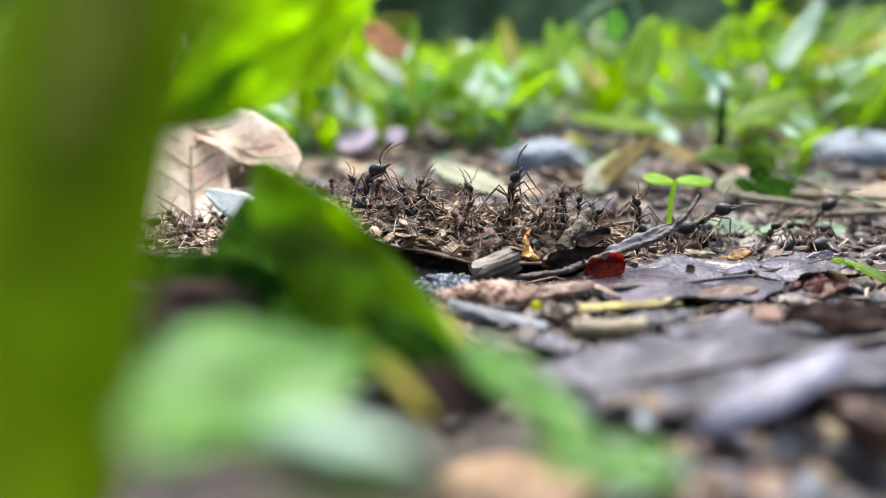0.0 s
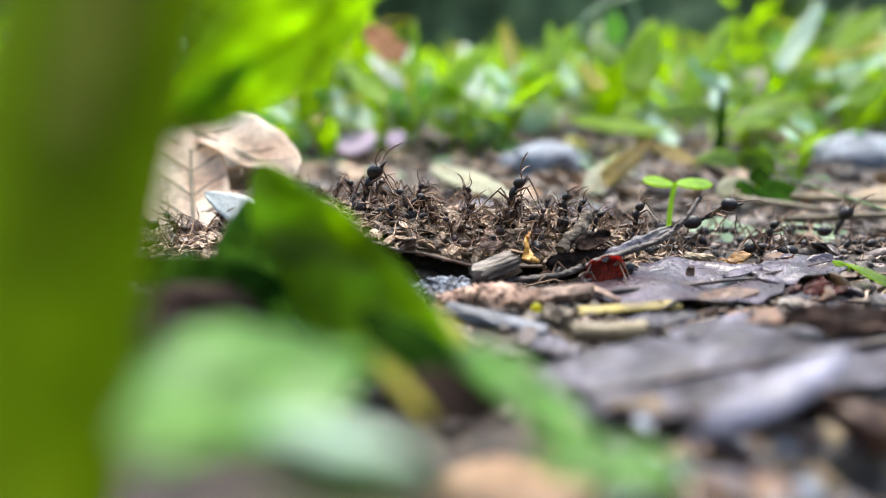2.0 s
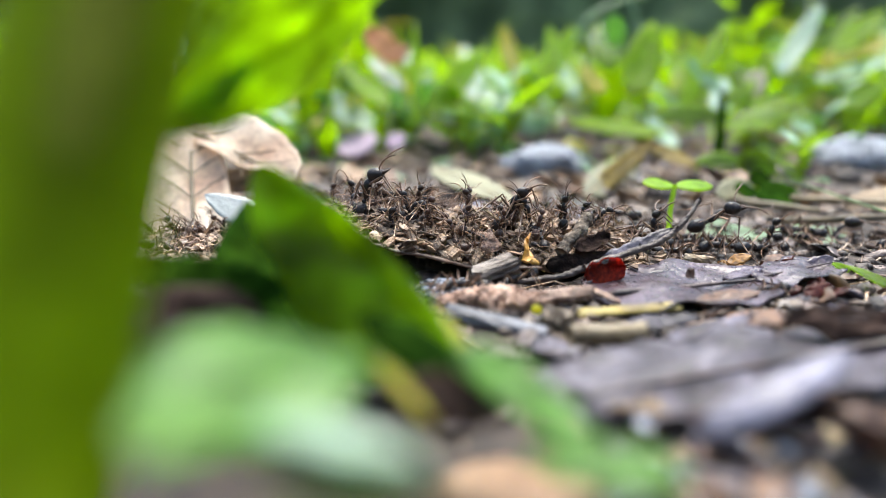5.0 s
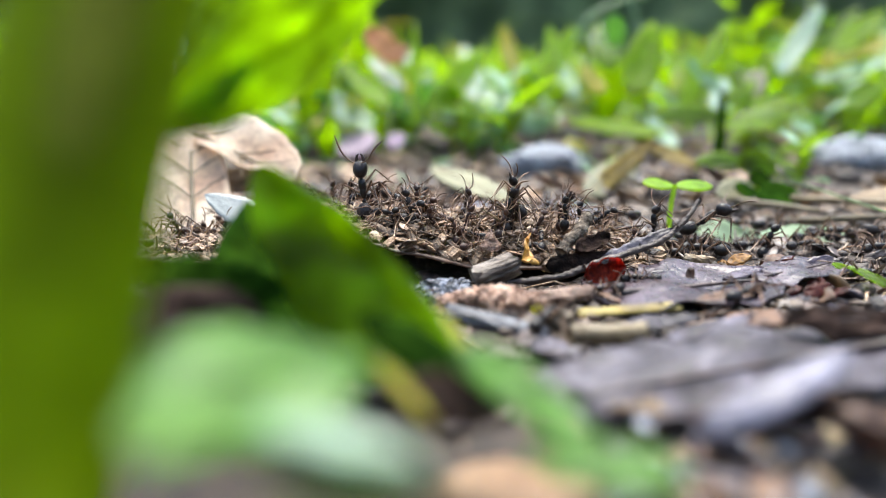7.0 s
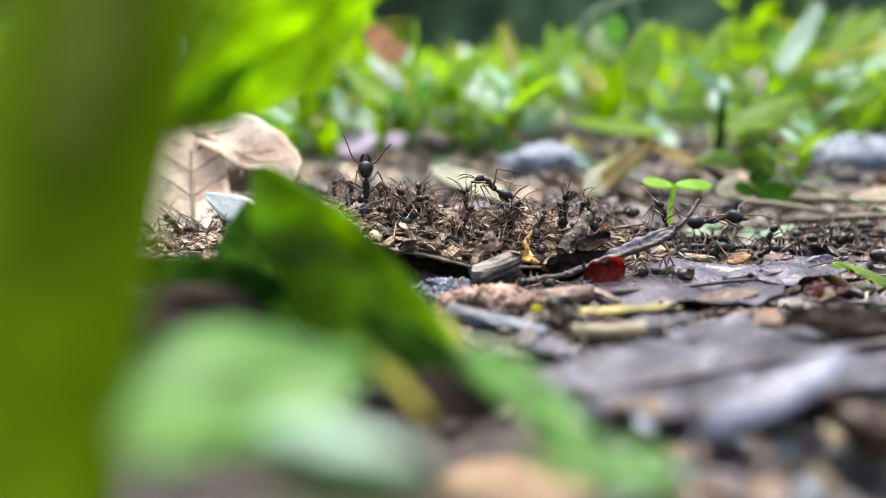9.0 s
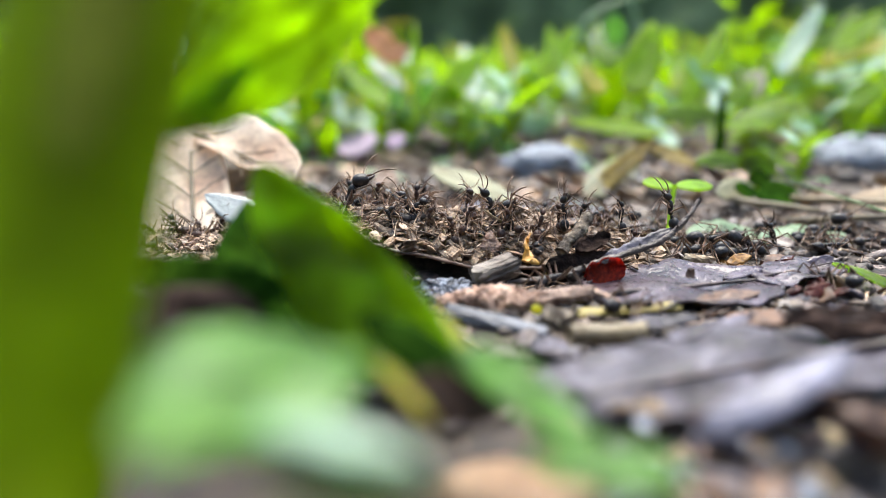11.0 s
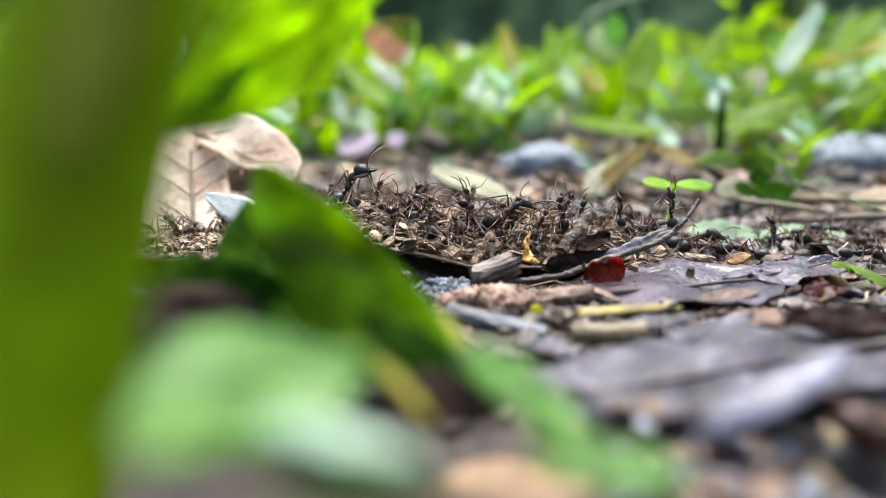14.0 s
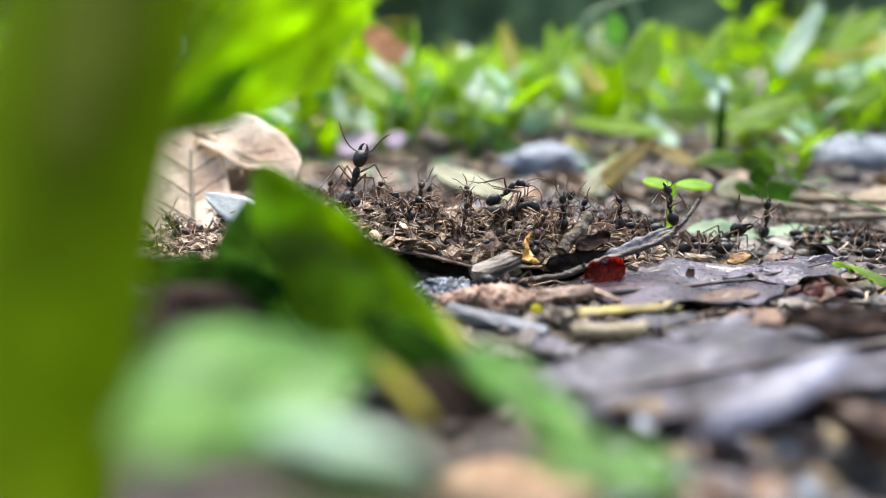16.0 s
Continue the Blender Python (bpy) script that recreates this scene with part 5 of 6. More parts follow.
        feel = join(tube(curve_pts([(0, 0, 0), (0.3 * k, 0.9 * s * k, 0.35 * k), (0.8 * k, 1.8 * s * k, 0.55 * k)], 6), [0.13, 0.13, 0.14, 0.15, 0.16, 0.14], 6),
                    tube(curve_pts([(0.8 * k, 1.8 * s * k, 0.55 * k), (1.9 * k, 2.5 * s * k, 0.95 * k), (3.3 * k, 3.3 * s * k, 1.0 * k), (4.6 * k, 4.4 * s * k, 0.6 * k)], 9), [0.11, 0.13, 0.14, 0.14, 0.15, 0.15, 0.14, 0.12, 0.07], 6))
        part("antenna", feel, FEELER, hd, m=Matrix.Translation((2.6 * hs, 0.5 * s * hs, 0.5 * hs)))
        for hip, js in zip(hips, joints):
            reach, lift, fore = r.uniform(0.95, 1.15), r.uniform(0.0, 1.2), r.gauss(0, 0.5)
            bent = [(x * reach + fore * k, y * s * reach, z * reach + (lift if k == 1 else 0)) for k, (x, y, z) in enumerate(js)]
            part("leg", limb(bent, 0.21), LIMB, ob, m=Matrix.Translation((hip[0], hip[1] * s, hip[2])))
    return ob


SOLDIER = build_ant(True, 1.0, True, "large shiny black soldier ant rearing with open jaws", 1)
GUARD = build_ant(True, 0.72, True, "dark ant standing upright on guard in the litter", 2)
SMALL = build_ant(True, 0.62, False, "small dark brown ant standing up in the litter", 3)
STRETCHED = build_ant(True, 0.66, False, "small dark brown ant reaching up with spread legs", 4)
WALKER = build_ant(False, 0.72, True, "black worker ant walking over the litter", 5)
RUNNER = build_ant(False, 0.62, False, "small dark brown worker ant crawling over the litter", 6)
CLINGER = build_ant(False, 0.66, False, "dark brown worker ant clinging to its neighbours on the mound", 7)
HEAVY = build_ant(False, 0.95, True, "large shiny black soldier ant walking in the column", 8)
used = set()


def ant(kind, size):
    """A copy of that kind of ant; the first call takes the model itself."""
    if kind.name in used:
        ob = copy_thing(kind, Matrix())
        for o in (ob, *ob.children_recursive):
            o.animation_data_clear()
    else:
        used.add(kind.name)
        ob = kind
    ob.scale = (size, size, size)
    return ob


def named_parts(ob, name):
    return [c for c in ob.children_recursive if c.name.split(".")[0] == name]


def head_of(ob):
    return named_parts(ob, "head")[0]


def stance(x, y, z, yaw, lean, back=0):
    """Where an ant stands, in millimetres: its heading, and how it leans to the side of the view and backwards."""
    return pose(x * MM, y * MM, z * MM, back, lean, 0) @ pose(0, 0, 0, 0, 0, yaw)


NECK = {True: Vector((0.1, 0, 6.0)), False: Vector((1.9, 0, 2.9))}


def nod(a, turn=0, upright=True):
    return mm(Matrix.Translation(NECK[upright]) @ pose(0, 0, 0, 0, -a, turn))


def wave_feelers(ob, seed, pace=0.4, reach=26):
    r = random.Random(seed)
    for f in named_parts(ob, "antenna"):
        at = f.location.copy()
        n = int(16 / pace) + 1
        walk(f, [(min(16, i * pace), Matrix.Translation(at) @ pose(0, 0, 0, r.uniform(-reach, reach), r.uniform(-reach, reach) - 8, r.uniform(-reach, reach))) for i in range(n + 1) if i * pace < 16 + pace])


def wobble(ob, x, y, z, yaw, lean, seed, amount=1.0, pace=0.7, back=0.0, look_up=38):
    """A standing ant that sways and looks about."""
    r = random.Random(seed)
    rows, heads = [], []
    n = int(16 / pace) + 1
    upright = len(named_parts(ob, "head")) and head_of(ob).location.z > 0.004
    for i in range(n + 1):
        t = min(16, i * pace)
        rows.append((t, stance(x + r.gauss(0, 0.22) * amount, y + r.gauss(0, 0.2), z + r.gauss(0, 0.12) * amount, yaw + r.gauss(0, 14) * amount, lean + r.gauss(0, 5) * amount, back + r.gauss(0, 4) * amount)))
        heads.append((t, nod((r.gauss(look_up, 14) if upright else r.gauss(-22, 10)), r.gauss(0, 10), upright)))
        if t >= 16:
            break
    walk(ob, rows)
    walk(head_of(ob), heads)


def crawl(ob, line, t0, t1, seed, sink=0.0, fixed_z=None):
    """An ant that walks along a line of places from t0 to t1; before and after it stands."""
    r = random.Random(seed)
    pts = curve_pts(line, 60)
    rows, swing = [], []
    yaw = None
    for i in range(65):
        t = i * 0.25
        u = min(1, max(0, (t - t0) / (t1 - t0)))
        k = u * 58
        a, b = pts[int(k)], pts[int(k) + 1]
        p = a.lerp(b, k - int(k))
        want = math.degrees(math.atan2(b.y - a.y, b.x - a.x))
        yaw = want if yaw is None else yaw + max(-60, min(60, (want - yaw + 180) % 360 - 180))
        moving = t0 < t < t1
        z = p.z if fixed_z else ground_z(p.x, p.y) + (2.0 if mound(p.x, p.y) > 1 else 0.7)
        rows.append((t, stance(p.x + r.gauss(0, 0.15), p.y + r.gauss(0, 0.15), z + r.gauss(0, 0.1), yaw + r.gauss(0, 7), r.gauss(0, 3), r.gauss(0, 4))))
        swing.append((t, (1 if i % 2 else -1) * (16 if moving else 3) + r.gauss(0, 4)))
    walk(ob, rows)
    for k, leg in enumerate(named_parts(ob, "leg")):
        at = leg.location.copy()
        s = 1 if k in (0, 2, 4) else -1
        walk(leg, [(t, Matrix.Translation(at) @ pose(0, 0, 0, 0, 0, s * w)) for t, w in swing])


def motions():
    # the guards that stand out, each with its own turns
    soldier = ant(SOLDIER, 1.04)
    walk(soldier, [(0, stance(-15.2, 132.3, 10.1, 0, 11)), (0.5, stance(-15.4, 132.3, 9.6, 0, 11)), (1, stance(-15.0, 132.3, 10.0, 0, 11)), (1.5, stance(-15.9, 132.4, 10.1, 0, 11)), (2, stance(-15.3, 132.4, 10.0, 0, 11)), (2.5, stance(-16.5, 132.3, 10.2, 0, 11)), (3, stance(-15.6, 132.4, 10.5, 0, 11)), (3.5, stance(-15.3, 132.1, 9.3, 0, 14)), (4, stance(-15.0, 132.2, 10.2, 0, 13)), (6.5, stance(-15.2, 132.1, 9.8, 30, -6)), (7, stance(-14.7, 132.2, 10.2, 65, -10)), (7.5, stance(-14.6, 132.4, 10.5, 75, -14)), (8, stance(-14.9, 132.4, 11.4, 70, -17)), (8.5, stance(-14.7, 132.5, 10.5, 88, -5)), (9, stance(-14.8, 132.5, 9.9, 90, 0)), (11.5, stance(-19.6, 131.5, 9.2, 10, 30)), (12, stance(-19.8, 131.6, 10.4, 0, 50)), (12.5, stance(-19.9, 131.9, 10.3, 0, 33)), (13, stance(-19.9, 132.0, 10.4, 0, 28)), (13.5, stance(-19.5, 132.3, 11.3, 0, 25)), (14, stance(-19.3, 132.5, 11.5, 0, 21)), (14.5, stance(-19.7, 132.2, 10.7, 0, 21)), (15, stance(-19.8, 132.3, 11.0, 0, 24)), (15.5, stance(-19.7, 132.4, 11.4, 0, 22)), (16, stance(-17.8, 132.8, 12.2, 60, 13))])
    walk(head_of(soldier), [(0, nod(38)), (0.5, nod(50)), (1, nod(45)), (1.5, nod(55)), (2, nod(55)), (2.5, nod(35)), (3, nod(35)), (3.5, nod(35)), (4, nod(25)), (6.5, nod(62)), (7, nod(76)), (7.5, nod(80)), (8, nod(75)), (8.5, nod(85)), (9, nod(88)), (11.5, nod(30)), (12, nod(40)), (12.5, nod(20)), (13, nod(20)), (13.5, nod(22)), (14, nod(28)), (14.5, nod(22)), (15, nod(25)), (15.5, nod(22)), (16, nod(78))])
    wave_feelers(soldier, 565)
    guard = ant(GUARD, 1.02)
    walk(guard, [(0, stance(12.6, 129.0, 9.1, 0, 3)), (0.5, stance(12.8, 128.9, 8.7, 0, -1)), (1, stance(12.2, 128.9, 8.8, 0, 6)), (1.5, stance(12.1, 128.8, 9.2, 0, 13)), (2, stance(12.3, 128.9, 8.9, 0, 10)), (2.5, stance(12.1, 128.8, 8.7, 0, 12)), (3, stance(12.2, 128.9, 9.2, 0, 11)), (3.5, stance(11.9, 128.7, 8.6, 0, 17)), (4, stance(11.8, 128.6, 8.6, 0, 20)), (6.5, stance(12.1, 128.4, 6.8, 0, 9)), (7, stance(12.4, 128.5, 7.2, 0, 1)), (7.5, stance(12.6, 128.4, 6.7, 0, -5)), (8, stance(12.5, 128.1, 6.1, 0, -6)), (8.5, stance(13.2, 127.9, 5.3, 0, -16)), (9, stance(14.2, 127.7, 5.1, 0, -27)), (11.5, stance(14.1, 127.9, 5.7, 0, -28)), (12, stance(12.4, 127.9, 5.6, 0, -5)), (12.5, stance(10.7, 127.8, 6.1, 0, 19)), (13, stance(9.8, 127.8, 7.0, 0, 37)), (13.5, stance(11.2, 128.2, 7.1, 0, 17)), (14, stance(10.1, 127.9, 8.2, 0, 47)), (14.5, stance(10.2, 128.0, 7.9, 0, 42)), (15, stance(9.6, 127.7, 8.6, 0, 56)), (15.5, stance(10.0, 127.7, 9.4, 0, 66)), (16, stance(10.8, 127.8, 9.6, 0, 65))])
    walk(head_of(guard), [(0, nod(62)), (0.5, nod(72)), (1, nod(40)), (1.5, nod(25)), (2, nod(48)), (2.5, nod(42)), (3, nod(42)), (3.5, nod(38)), (4, nod(38)), (6.5, nod(60)), (7, nod(55)), (7.5, nod(45)), (8, nod(30)), (8.5, nod(20)), (9, nod(10)), (11.5, nod(15)), (12, nod(5)), (12.5, nod(0)), (13, nod(15)), (13.5, nod(20)), (14, nod(25)), (14.5, nod(25)), (15, nod(15)), (15.5, nod(15)), (16, nod(25))])
    wave_feelers(guard, 39)
    climber = ant(GUARD, 0.85)
    walk(climber, [(0, stance(22.6, 128.0, 6.4, 180, -61)), (2, stance(21.7, 128.2, 5.8, 180, -46)), (4, stance(19.3, 128.6, 6.0, 180, -27)), (6.5, stance(13.9, 129.8, 9.4, 180, 8)), (7, stance(14.0, 130.0, 10.2, 180, -4)), (7.5, stance(13.8, 130.1, 10.6, 180, -9)), (8, stance(13.5, 130.2, 11.6, 180, -19)), (8.5, stance(12.2, 130.1, 11.7, 180, -29)), (9, stance(11.1, 130.1, 12.7, 180, -40)), (11.5, stance(9.6, 129.3, 7.7, 180, -8)), (12, stance(10.9, 129.1, 8.3, 180, -33)), (12.5, stance(8.2, 129.1, 9.5, 180, -46)), (13, stance(6.9, 129.2, 8.7, 180, -36)), (14, stance(6.3, 128.6, 6.7, 150, -19)), (15, stance(5.0, 128.8, 6.8, 60, 5)), (15.5, stance(5.9, 128.9, 9.2, 20, 43)), (16, stance(10.4, 129.9, 11.9, 0, 41))])
    walk(head_of(climber), [(0, nod(20)), (2, nod(30)), (4, nod(40)), (6.5, nod(60)), (7, nod(70)), (7.5, nod(60)), (8, nod(30)), (8.5, nod(40)), (9, nod(20)), (11.5, nod(60)), (12, nod(20)), (12.5, nod(15)), (13, nod(30)), (14, nod(40)), (15, nod(60)), (15.5, nod(30)), (16, nod(25))])
    wave_feelers(climber, 112)
    watcher = ant(SOLDIER, 1)
    walk(watcher, [(0, stance(49.7, 135.3, 4.3, 0, 47)), (0.5, stance(49.1, 135.3, 3.5, 0, 38)), (1, stance(48.8, 135.2, 4.2, 0, 48)), (1.5, stance(50.0, 135.5, 4.9, 0, 48)), (2, stance(50.8, 135.7, 5.9, 0, 49)), (2.5, stance(54.0, 136.1, 7.2, 0, 50)), (3, stance(55.4, 135.3, 7.2, 0, 73)), (3.5, stance(53.3, 136.0, 6.7, 0, 50)), (4, stance(52.9, 135.9, 6.6, 0, 52)), (6.5, stance(49.2, 135.3, 3.9, 0, 40)), (7, stance(49.9, 135.5, 5.1, 0, 45)), (7.5, stance(48.3, 135.2, 1.2, 0, 13)), (8, stance(49.1, 135.4, 4.6, 0, 45)), (8.5, stance(51.5, 134.9, 5.8, 0, 75)), (9, stance(50.8, 135.2, 6.0, 0, 68)), (11.5, stance(50.7, 134.0, 2.7, 0, 75)), (12, stance(50.9, 134.1, 2.9, 0, 75)), (12.5, stance(47.7, 134.6, 1.1, 0, 42)), (13, stance(48.1, 134.7, 1.6, 0, 42)), (13.5, stance(50.9, 134.4, 3.1, 0, 68)), (14, stance(46.8, 134.2, 2.0, 0, 62)), (14.5, stance(47.1, 134.4, 2.0, 0, 57)), (15, stance(47.2, 134.5, 1.4, 0, 47)), (15.5, stance(51.0, 134.7, 1.1, 0, 40)), (16, stance(54.1, 135.4, 0.1, -60, 35))])
    walk(head_of(watcher), [(0, nod(60)), (0.5, nod(50)), (1, nod(45)), (1.5, nod(60)), (2, nod(60)), (2.5, nod(80)), (3, nod(60)), (3.5, nod(75)), (4, nod(70)), (6.5, nod(45)), (7, nod(50)), (7.5, nod(50)), (8, nod(45)), (8.5, nod(70)), (9, nod(60)), (11.5, nod(55)), (12, nod(55)), (12.5, nod(50)), (13, nod(50)), (13.5, nod(50)), (14, nod(50)), (14.5, nod(50)), (15, nod(50)), (15.5, nod(60)), (16, nod(50))])
    wave_feelers(watcher, 595)
    far_watcher = ant(SOLDIER, 1)
    walk(far_watcher, [(0, stance(79.7, 147.4, 0.6, 0, 25)), (0.5, stance(80.6, 146.7, 1.0, 0, 55)), (1, stance(80.6, 146.6, 1.4, 0, 60)), (1.5, stance(82.0, 146.8, -0.2, 0, 37)), (2, stance(84.8, 147.0, -1.2, 0, 14)), (2.5, stance(85.7, 147.1, 0.4, 0, 31)), (3, stance(84.5, 146.8, -0.2, 0, 39)), (3.5, stance(85.3, 147.0, -0.5, 0, 22)), (4, stance(83.5, 146.3, -1.2, 0, 45)), (6.5, stance(83.4, 147.2, 0.1, 0, 11)), (7, stance(85.1, 146.2, 0.4, 0, 66)), (7.5, stance(85.8, 146.0, 0.6, 0, 73)), (8, stance(86.8, 145.5, -1.1, 0, 75)), (8.5, stance(86.9, 146.1, -0.5, 0, 63)), (9, stance(86.4, 146.4, -2.3, 0, 33)), (11.5, stance(76.4, 146.9, -0.3, 0, 29)), (12, stance(72.3, 146.7, -1.3, 0, 27)), (12.5, stance(76.8, 146.0, -0.5, 0, 63)), (13.5, stance(85.2, 145.9, -0.6, 0, 65)), (15, stance(84.2, 145.9, -1.1, 0, 61)), (16, stance(87.4, 145.6, -0.9, 0, 72))])
    walk(head_of(far_watcher), [(0, nod(75)), (0.5, nod(60)), (1, nod(50)), (1.5, nod(65)), (2, nod(80)), (2.5, nod(60)), (3, nod(60)), (3.5, nod(60)), (4, nod(50)), (6.5, nod(45)), (7, nod(70)), (7.5, nod(70)), (8, nod(70)), (8.5, nod(70)), (9, nod(60)), (11.5, nod(50)), (12, nod(60)), (12.5, nod(60)), (13.5, nod(60)), (15, nod(60)), (16, nod(60))])
    wave_feelers(far_watcher, 878)
    lookout = ant(GUARD, 0.78)
    walk(lookout, [(0, stance(65.6, 136.4, -0.1, 0, 7)), (2, stance(65.8, 136.6, 0.5, 0, 3)), (3.5, stance(66.1, 137.0, 1.9, 10, 12)), (4, stance(66.0, 137.0, 1.9, 0, 11)), (6.5, stance(65.6, 136.6, 0.5, 0, 8)), (9, stance(65.7, 136.5, -0.0, 0, 4)), (11.5, stance(67.3, 136.7, 1.0, 180, -12)), (12.5, stance(67.1, 136.8, 1.0, 180, -3)), (13.5, stance(67.0, 136.8, 1.2, 180, -3)), (14.5, stance(67.0, 136.9, 1.6, 180, -4)), (15, stance(66.9, 137.2, 2.3, 180, 0)), (15.5, stance(66.3, 137.5, 3.7, 0, 8)), (16, stance(66.0, 137.9, 4.3, -60, -9))])
    walk(head_of(lookout), [(0, nod(40)), (2, nod(50)), (3.5, nod(70)), (4, nod(65)), (6.5, nod(50)), (9, nod(50)), (11.5, nod(50)), (12.5, nod(45)), (13.5, nod(50)), (14.5, nod(50)), (15, nod(60)), (15.5, nod(70)), (16, nod(75))])
    wave_feelers(lookout, 724)
    twig_guard = ant(GUARD, 0.78)
    walk(twig_guard, [(0, stance(37.1, 128.8, 6.0, 180, -2)), (2, stance(36.5, 128.7, 5.7, 0, 0)), (3.5, stance(38.5, 128.2, 4.1, 0, 17)), (4, stance(39.5, 128.3, 4.2, 0, 9)), (6.5, stance(40.3, 128.6, 5.4, 0, -9)), (8, stance(40.9, 128.9, 6.5, 0, -6)), (8.5, stance(41.6, 129.1, 7.3, 0, -4)), (9, stance(42.4, 128.9, 6.5, 180, -11)), (11.5, stance(43.3, 129.4, 8.3, 180, -4)), (12.5, stance(43.5, 129.4, 8.5, 180, -4)), (13, stance(43.8, 129.3, 8.1, 180, 0)), (13.5, stance(43.3, 129.6, 9.0, 180, -2)), (14, stance(43.0, 129.3, 8.0, 180, 5)), (15, stance(43.3, 129.4, 8.5, 180, -4)), (15.5, stance(43.6, 129.3, 7.8, 180, -3)), (16, stance(43.0, 129.6, 8.9, 180, -2))])
    walk(head_of(twig_guard), [(0, nod(60)), (2, nod(50)), (3.5, nod(50)), (4, nod(50)), (6.5, nod(50)), (8, nod(55)), (8.5, nod(60)), (9, nod(50)), (11.5, nod(50)), (12.5, nod(50)), (13, nod(50)), (13.5, nod(50)), (14, nod(60)), (15, nod(50)), (15.5, nod(50)), (16, nod(60))])
    wave_feelers(twig_guard, 740)
    mound_guard = ant(GUARD, 0.62)
    walk(mound_guard, [(0, stance(28.9, 128.3, 5.5, 0, 0)), (2, stance(28.5, 128.3, 5.6, 0, 8)), (4, stance(28.3, 128.6, 7.1, 0, 20)), (6.5, stance(28.7, 128.5, 8.7, 0, 61)), (8, stance(29.1, 128.8, 7.1, 0, -4)), (8.5, stance(29.2, 129.1, 8.4, 0, -11)), (9, stance(29.2, 128.9, 7.9, 0, -32)), (11.5, stance(34.0, 128.9, 7.5, 180, 7)), (12.5, stance(33.5, 129.1, 8.1, 180, 6)), (13.5, stance(33.2, 129.3, 8.8, 180, 5)), (14.5, stance(33.4, 129.0, 7.8, 180, 6)), (16, stance(33.2, 129.1, 8.1, 180, 6))])
    walk(head_of(mound_guard), [(0, nod(40)), (2, nod(40)), (4, nod(30)), (6.5, nod(30)), (8, nod(60)), (8.5, nod(75)), (9, nod(60)), (11.5, nod(50)), (12.5, nod(60)), (13.5, nod(60)), (14.5, nod(50)), (16, nod(50))])
    wave_feelers(mound_guard, 532)
    # small guards at their posts on the mound
    posts = [
        (GUARD, 0.66, 23.0, 126.2, 8.8, 1, -16, 51),
        (SMALL, 0.62, 4.2, 125.8, 7.6, -2, 8, 57),
        (SMALL, 0.6, 9.9, 124.7, 7.4, 175, 28, 48),
        (GUARD, 0.74, -7.4, 129.4, 8.7, -3, 34, 27),
        (SMALL, 0.72, -5.1, 131.3, 8.7, 0, 26, 18),
        (SMALL, 0.6, -13.0, 134.8, 10.8, 2, 4, 26),
        (GUARD, 0.66, -19.0, 138.8, 9.6, 180, 9, 50),
        (SMALL, 0.62, -22.1, 139.7, 9.4, 1, -3, 49),
        (SMALL, 0.6, -25.7, 140.6, 8.8, 180, -24, 55),
        (GUARD, 0.72, -3.8, 148.5, 6.4, -4, -7, 62),
        (SMALL, 0.6, 17.1, 124.4, 7.3, 89, 21, 59),
        (SMALL, 0.54, 21.5, 127.9, 8.2, 182, 9, 41),
        (GUARD, 0.6, 26.4, 128.9, 7.7, 0, -3, 43),
        (SMALL, 0.6, -1.5, 127.6, 6.9, 3, -19, 43),
        (SMALL, 0.6, 1.9, 124.3, 5.8, 181, 1, 33),
        (GUARD, 0.6, -9.4, 126.7, 7.2, 0, -9, 35),
        (SMALL, 0.6, -44.9, 137.0, 3.2, 0, 3, 39),
        (SMALL, 0.6, -49.7, 136.7, 2.0, 184, 11, 41)]
    for k, (kind, size, x, y, z, yaw, lean, gaze) in enumerate(posts):
        ob = ant(STRETCHED if kind is SMALL and k % 2 else kind, size)
        wobble(ob, x, y, z, yaw, lean, 900 + k, look_up=gaze)
        wave_feelers(ob, 950 + k)
    # ants on the mound, standing and swaying
    r = random.Random(101)
    for k in range(104):
        x, y = on_mound(r)
        y = min(y, 172)
        z = ground_z(x, y)
        if k % 8 < 3:
            ob = ant(r.choice([SMALL, STRETCHED, GUARD]), r.uniform(0.45, 0.72))
            wobble(ob, x, y, z + 1.5, r.uniform(0, 360), r.gauss(0, 34), 200 + k, back=r.gauss(0, 22))
        elif k % 8 < 7:
            ob = ant(r.choice([CLINGER, RUNNER, WALKER]), r.uniform(0.45, 0.72))
            yaw = r.choice([0, 180]) + r.gauss(0, 45)
            wobble(ob, x, y, z + 1.2, yaw, r.gauss(-18, 22) * (1 if math.cos(radians(yaw)) > 0 else -1), 200 + k, back=r.gauss(0, 20))
        else:
            ob = ant(r.choice([RUNNER, WALKER]), r.uniform(0.4, 0.65))
            dx, dy = r.uniform(-9, 9), r.uniform(-5, 5)
            t0 = r.uniform(-3, 8)
            crawl(ob, [(x - dx, y - dy, 0), (x, y, 0), (x + dx, y + dy * 0.4, 0)], t0, t0 + r.uniform(5, 9), 200 + k)
        wave_feelers(ob, 300 + k, 0.8)
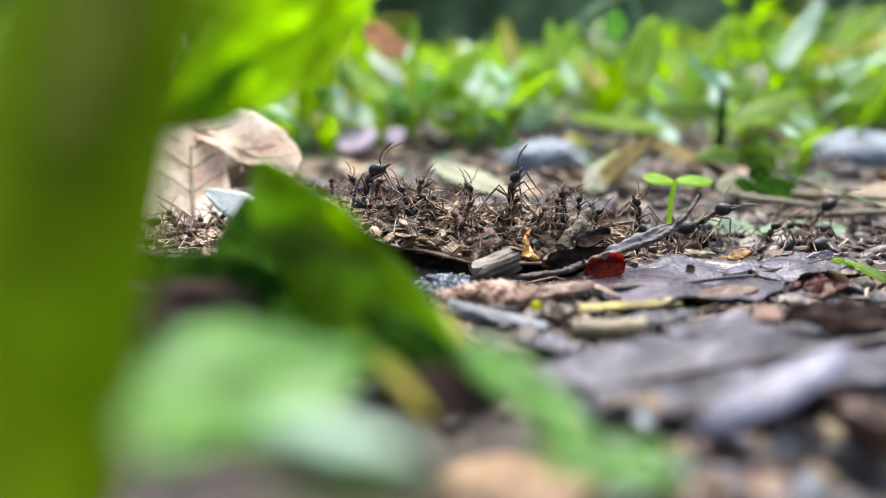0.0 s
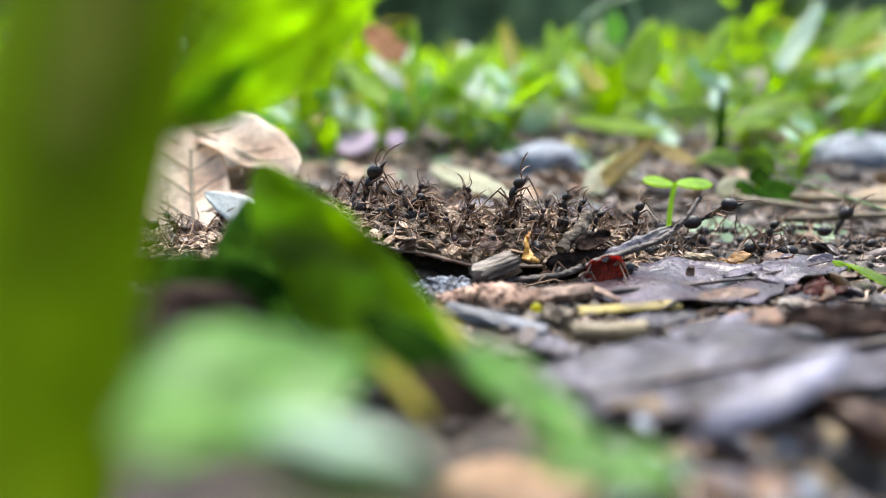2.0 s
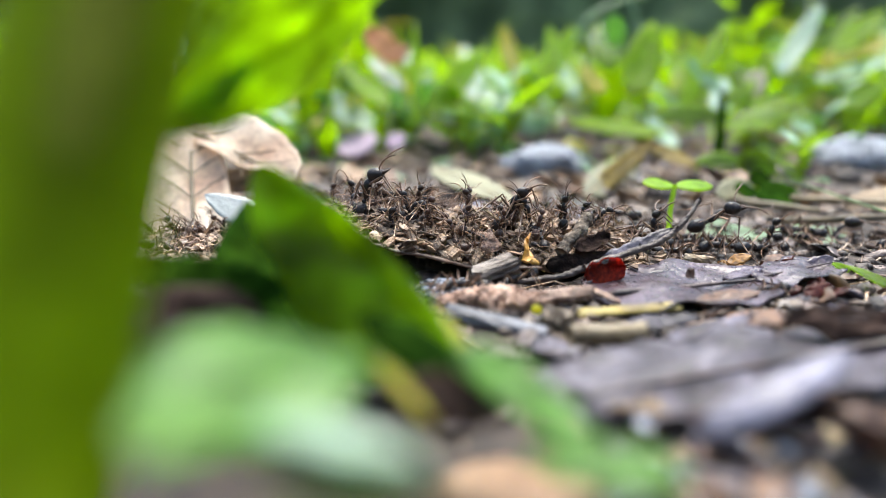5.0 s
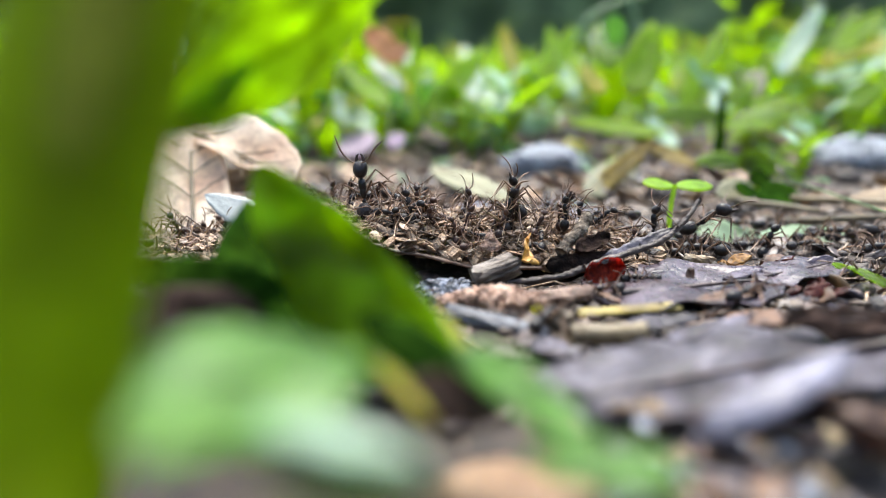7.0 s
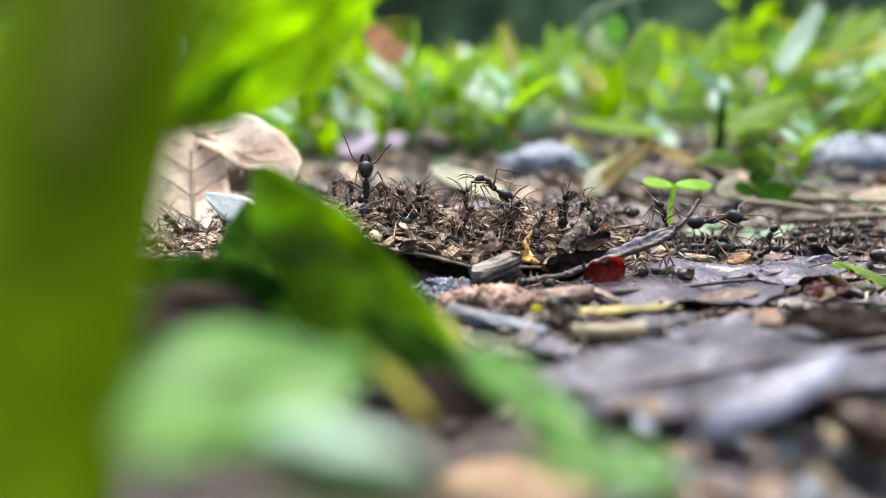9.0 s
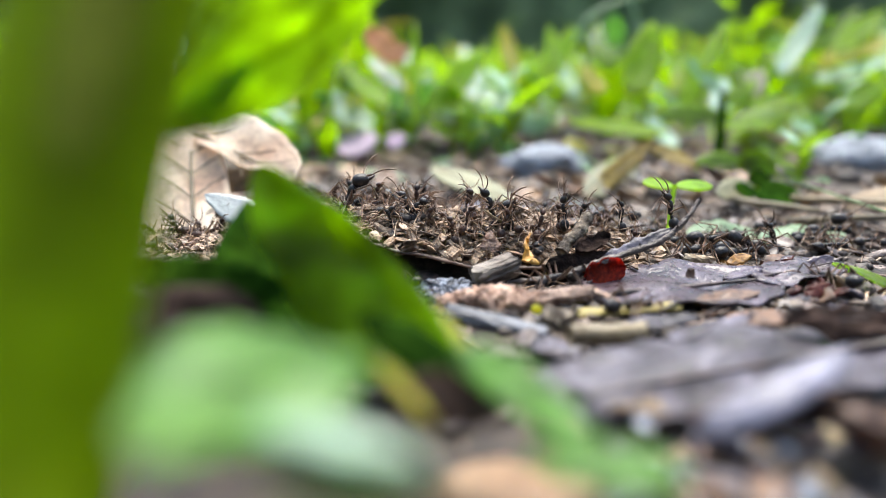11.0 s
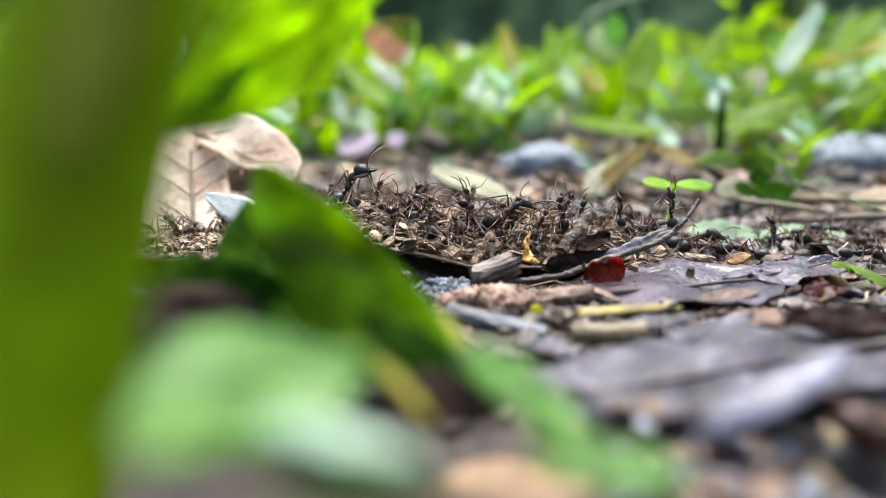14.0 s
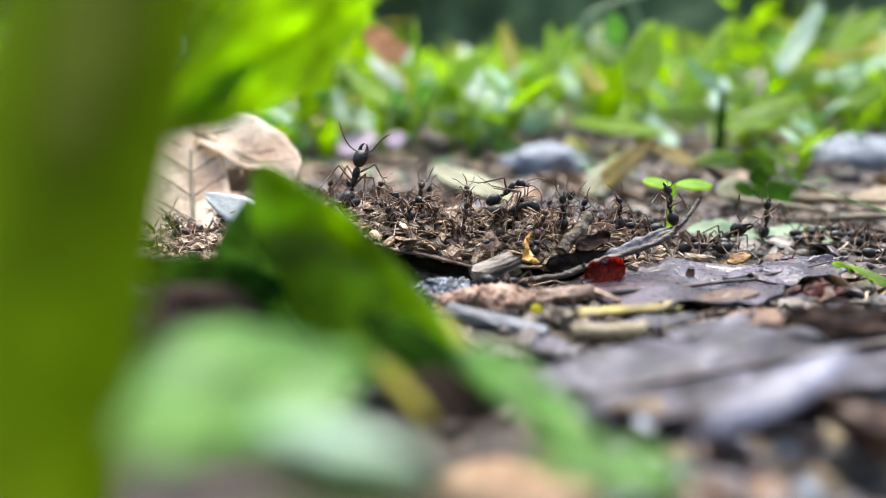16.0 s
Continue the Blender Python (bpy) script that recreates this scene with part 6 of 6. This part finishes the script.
    # single ants that pass close before the mound
    for k, (size, line, t0, t1) in enumerate((
            (0.85, [(74.0, 80.0, 0.0), (50.0, 82.0, 0.0), (33.2, 90.7, 0.0), (43.5, 99.8, 0.0), (58.2, 110.7, 0.0), (79.4, 124.1, 0.0), (96.0, 130.0, 0.0)], 3.6, 9.6),
            (0.8, [(-26.0, 96.0, 0.0), (9.1, 90.7, 0.0), (16.7, 96.2, 0.0), (19.8, 92.8, 0.0), (32.3, 99.8, 0.0), (84.0, 108.0, 0.0)], 4.4, 12.8),
            (0.9, [(19.0, 127.9, 0.0), (23.1, 120.5, 0.0), (21.5, 117.0, 0.0), (11.1, 112.2, 0.0), (1.5, 107.8, 0.0), (-24.0, 104.0, 0.0)], -0.6, 6.4),
            (0.8, [(45.0, 127.9, 0.0), (29.5, 117.0, 0.0), (17.5, 117.0, 0.0), (7.2, 110.7, 0.0), (-24.0, 106.0, 0.0)], 0.0, 7.5),
            (0.75, [(-9.6, 136.2, 0.0), (-1.5, 124.1, 0.0), (7.3, 112.2, 0.0), (16.6, 110.7, 0.0), (30.0, 106.0, 0.0)], 12.0, 18.5),
            (0.85, [(90.0, 108.0, 0.0), (67.7, 110.7, 0.0), (63.3, 117.0, 0.0), (59.0, 127.9, 0.0), (52.3, 136.2, 0.0)], 9.0, 15.0))):
        ob = ant(WALKER, size)
        crawl(ob, line, t0, t1, 700 + k)
        wave_feelers(ob, 720 + k, 0.5)
    # the column on the flat ground beside the mound and before it
    for k in range(24):
        size = r.uniform(0.6, 0.92)
        ob = ant(r.choice([WALKER, WALKER, HEAVY]), size)
        if k % 8 == 3:
            y0 = r.uniform(106, 116)
            line = [(r.uniform(-30, -20), y0, 0), (r.uniform(8, 16), y0 + r.uniform(-4, 3), 0), (r.uniform(30, 40), y0 + r.uniform(-3, 4), 0), (r.uniform(78, 90), y0, 0)]
        else:
            y0 = r.uniform(126, 158)
            line = [(r.uniform(36, 50), y0, 0), (r.uniform(52, 66), y0 + r.uniform(-6, 6), 0), (r.uniform(76, 100), y0 + r.uniform(-9, 9), 0)]
        if k % 2:
            line = line[::-1]
        t0 = r.uniform(-5, 9)
        crawl(ob, line, t0, t0 + r.uniform(6, 11), 500 + k)
        wave_feelers(ob, 600 + k, 0.8)


motions()
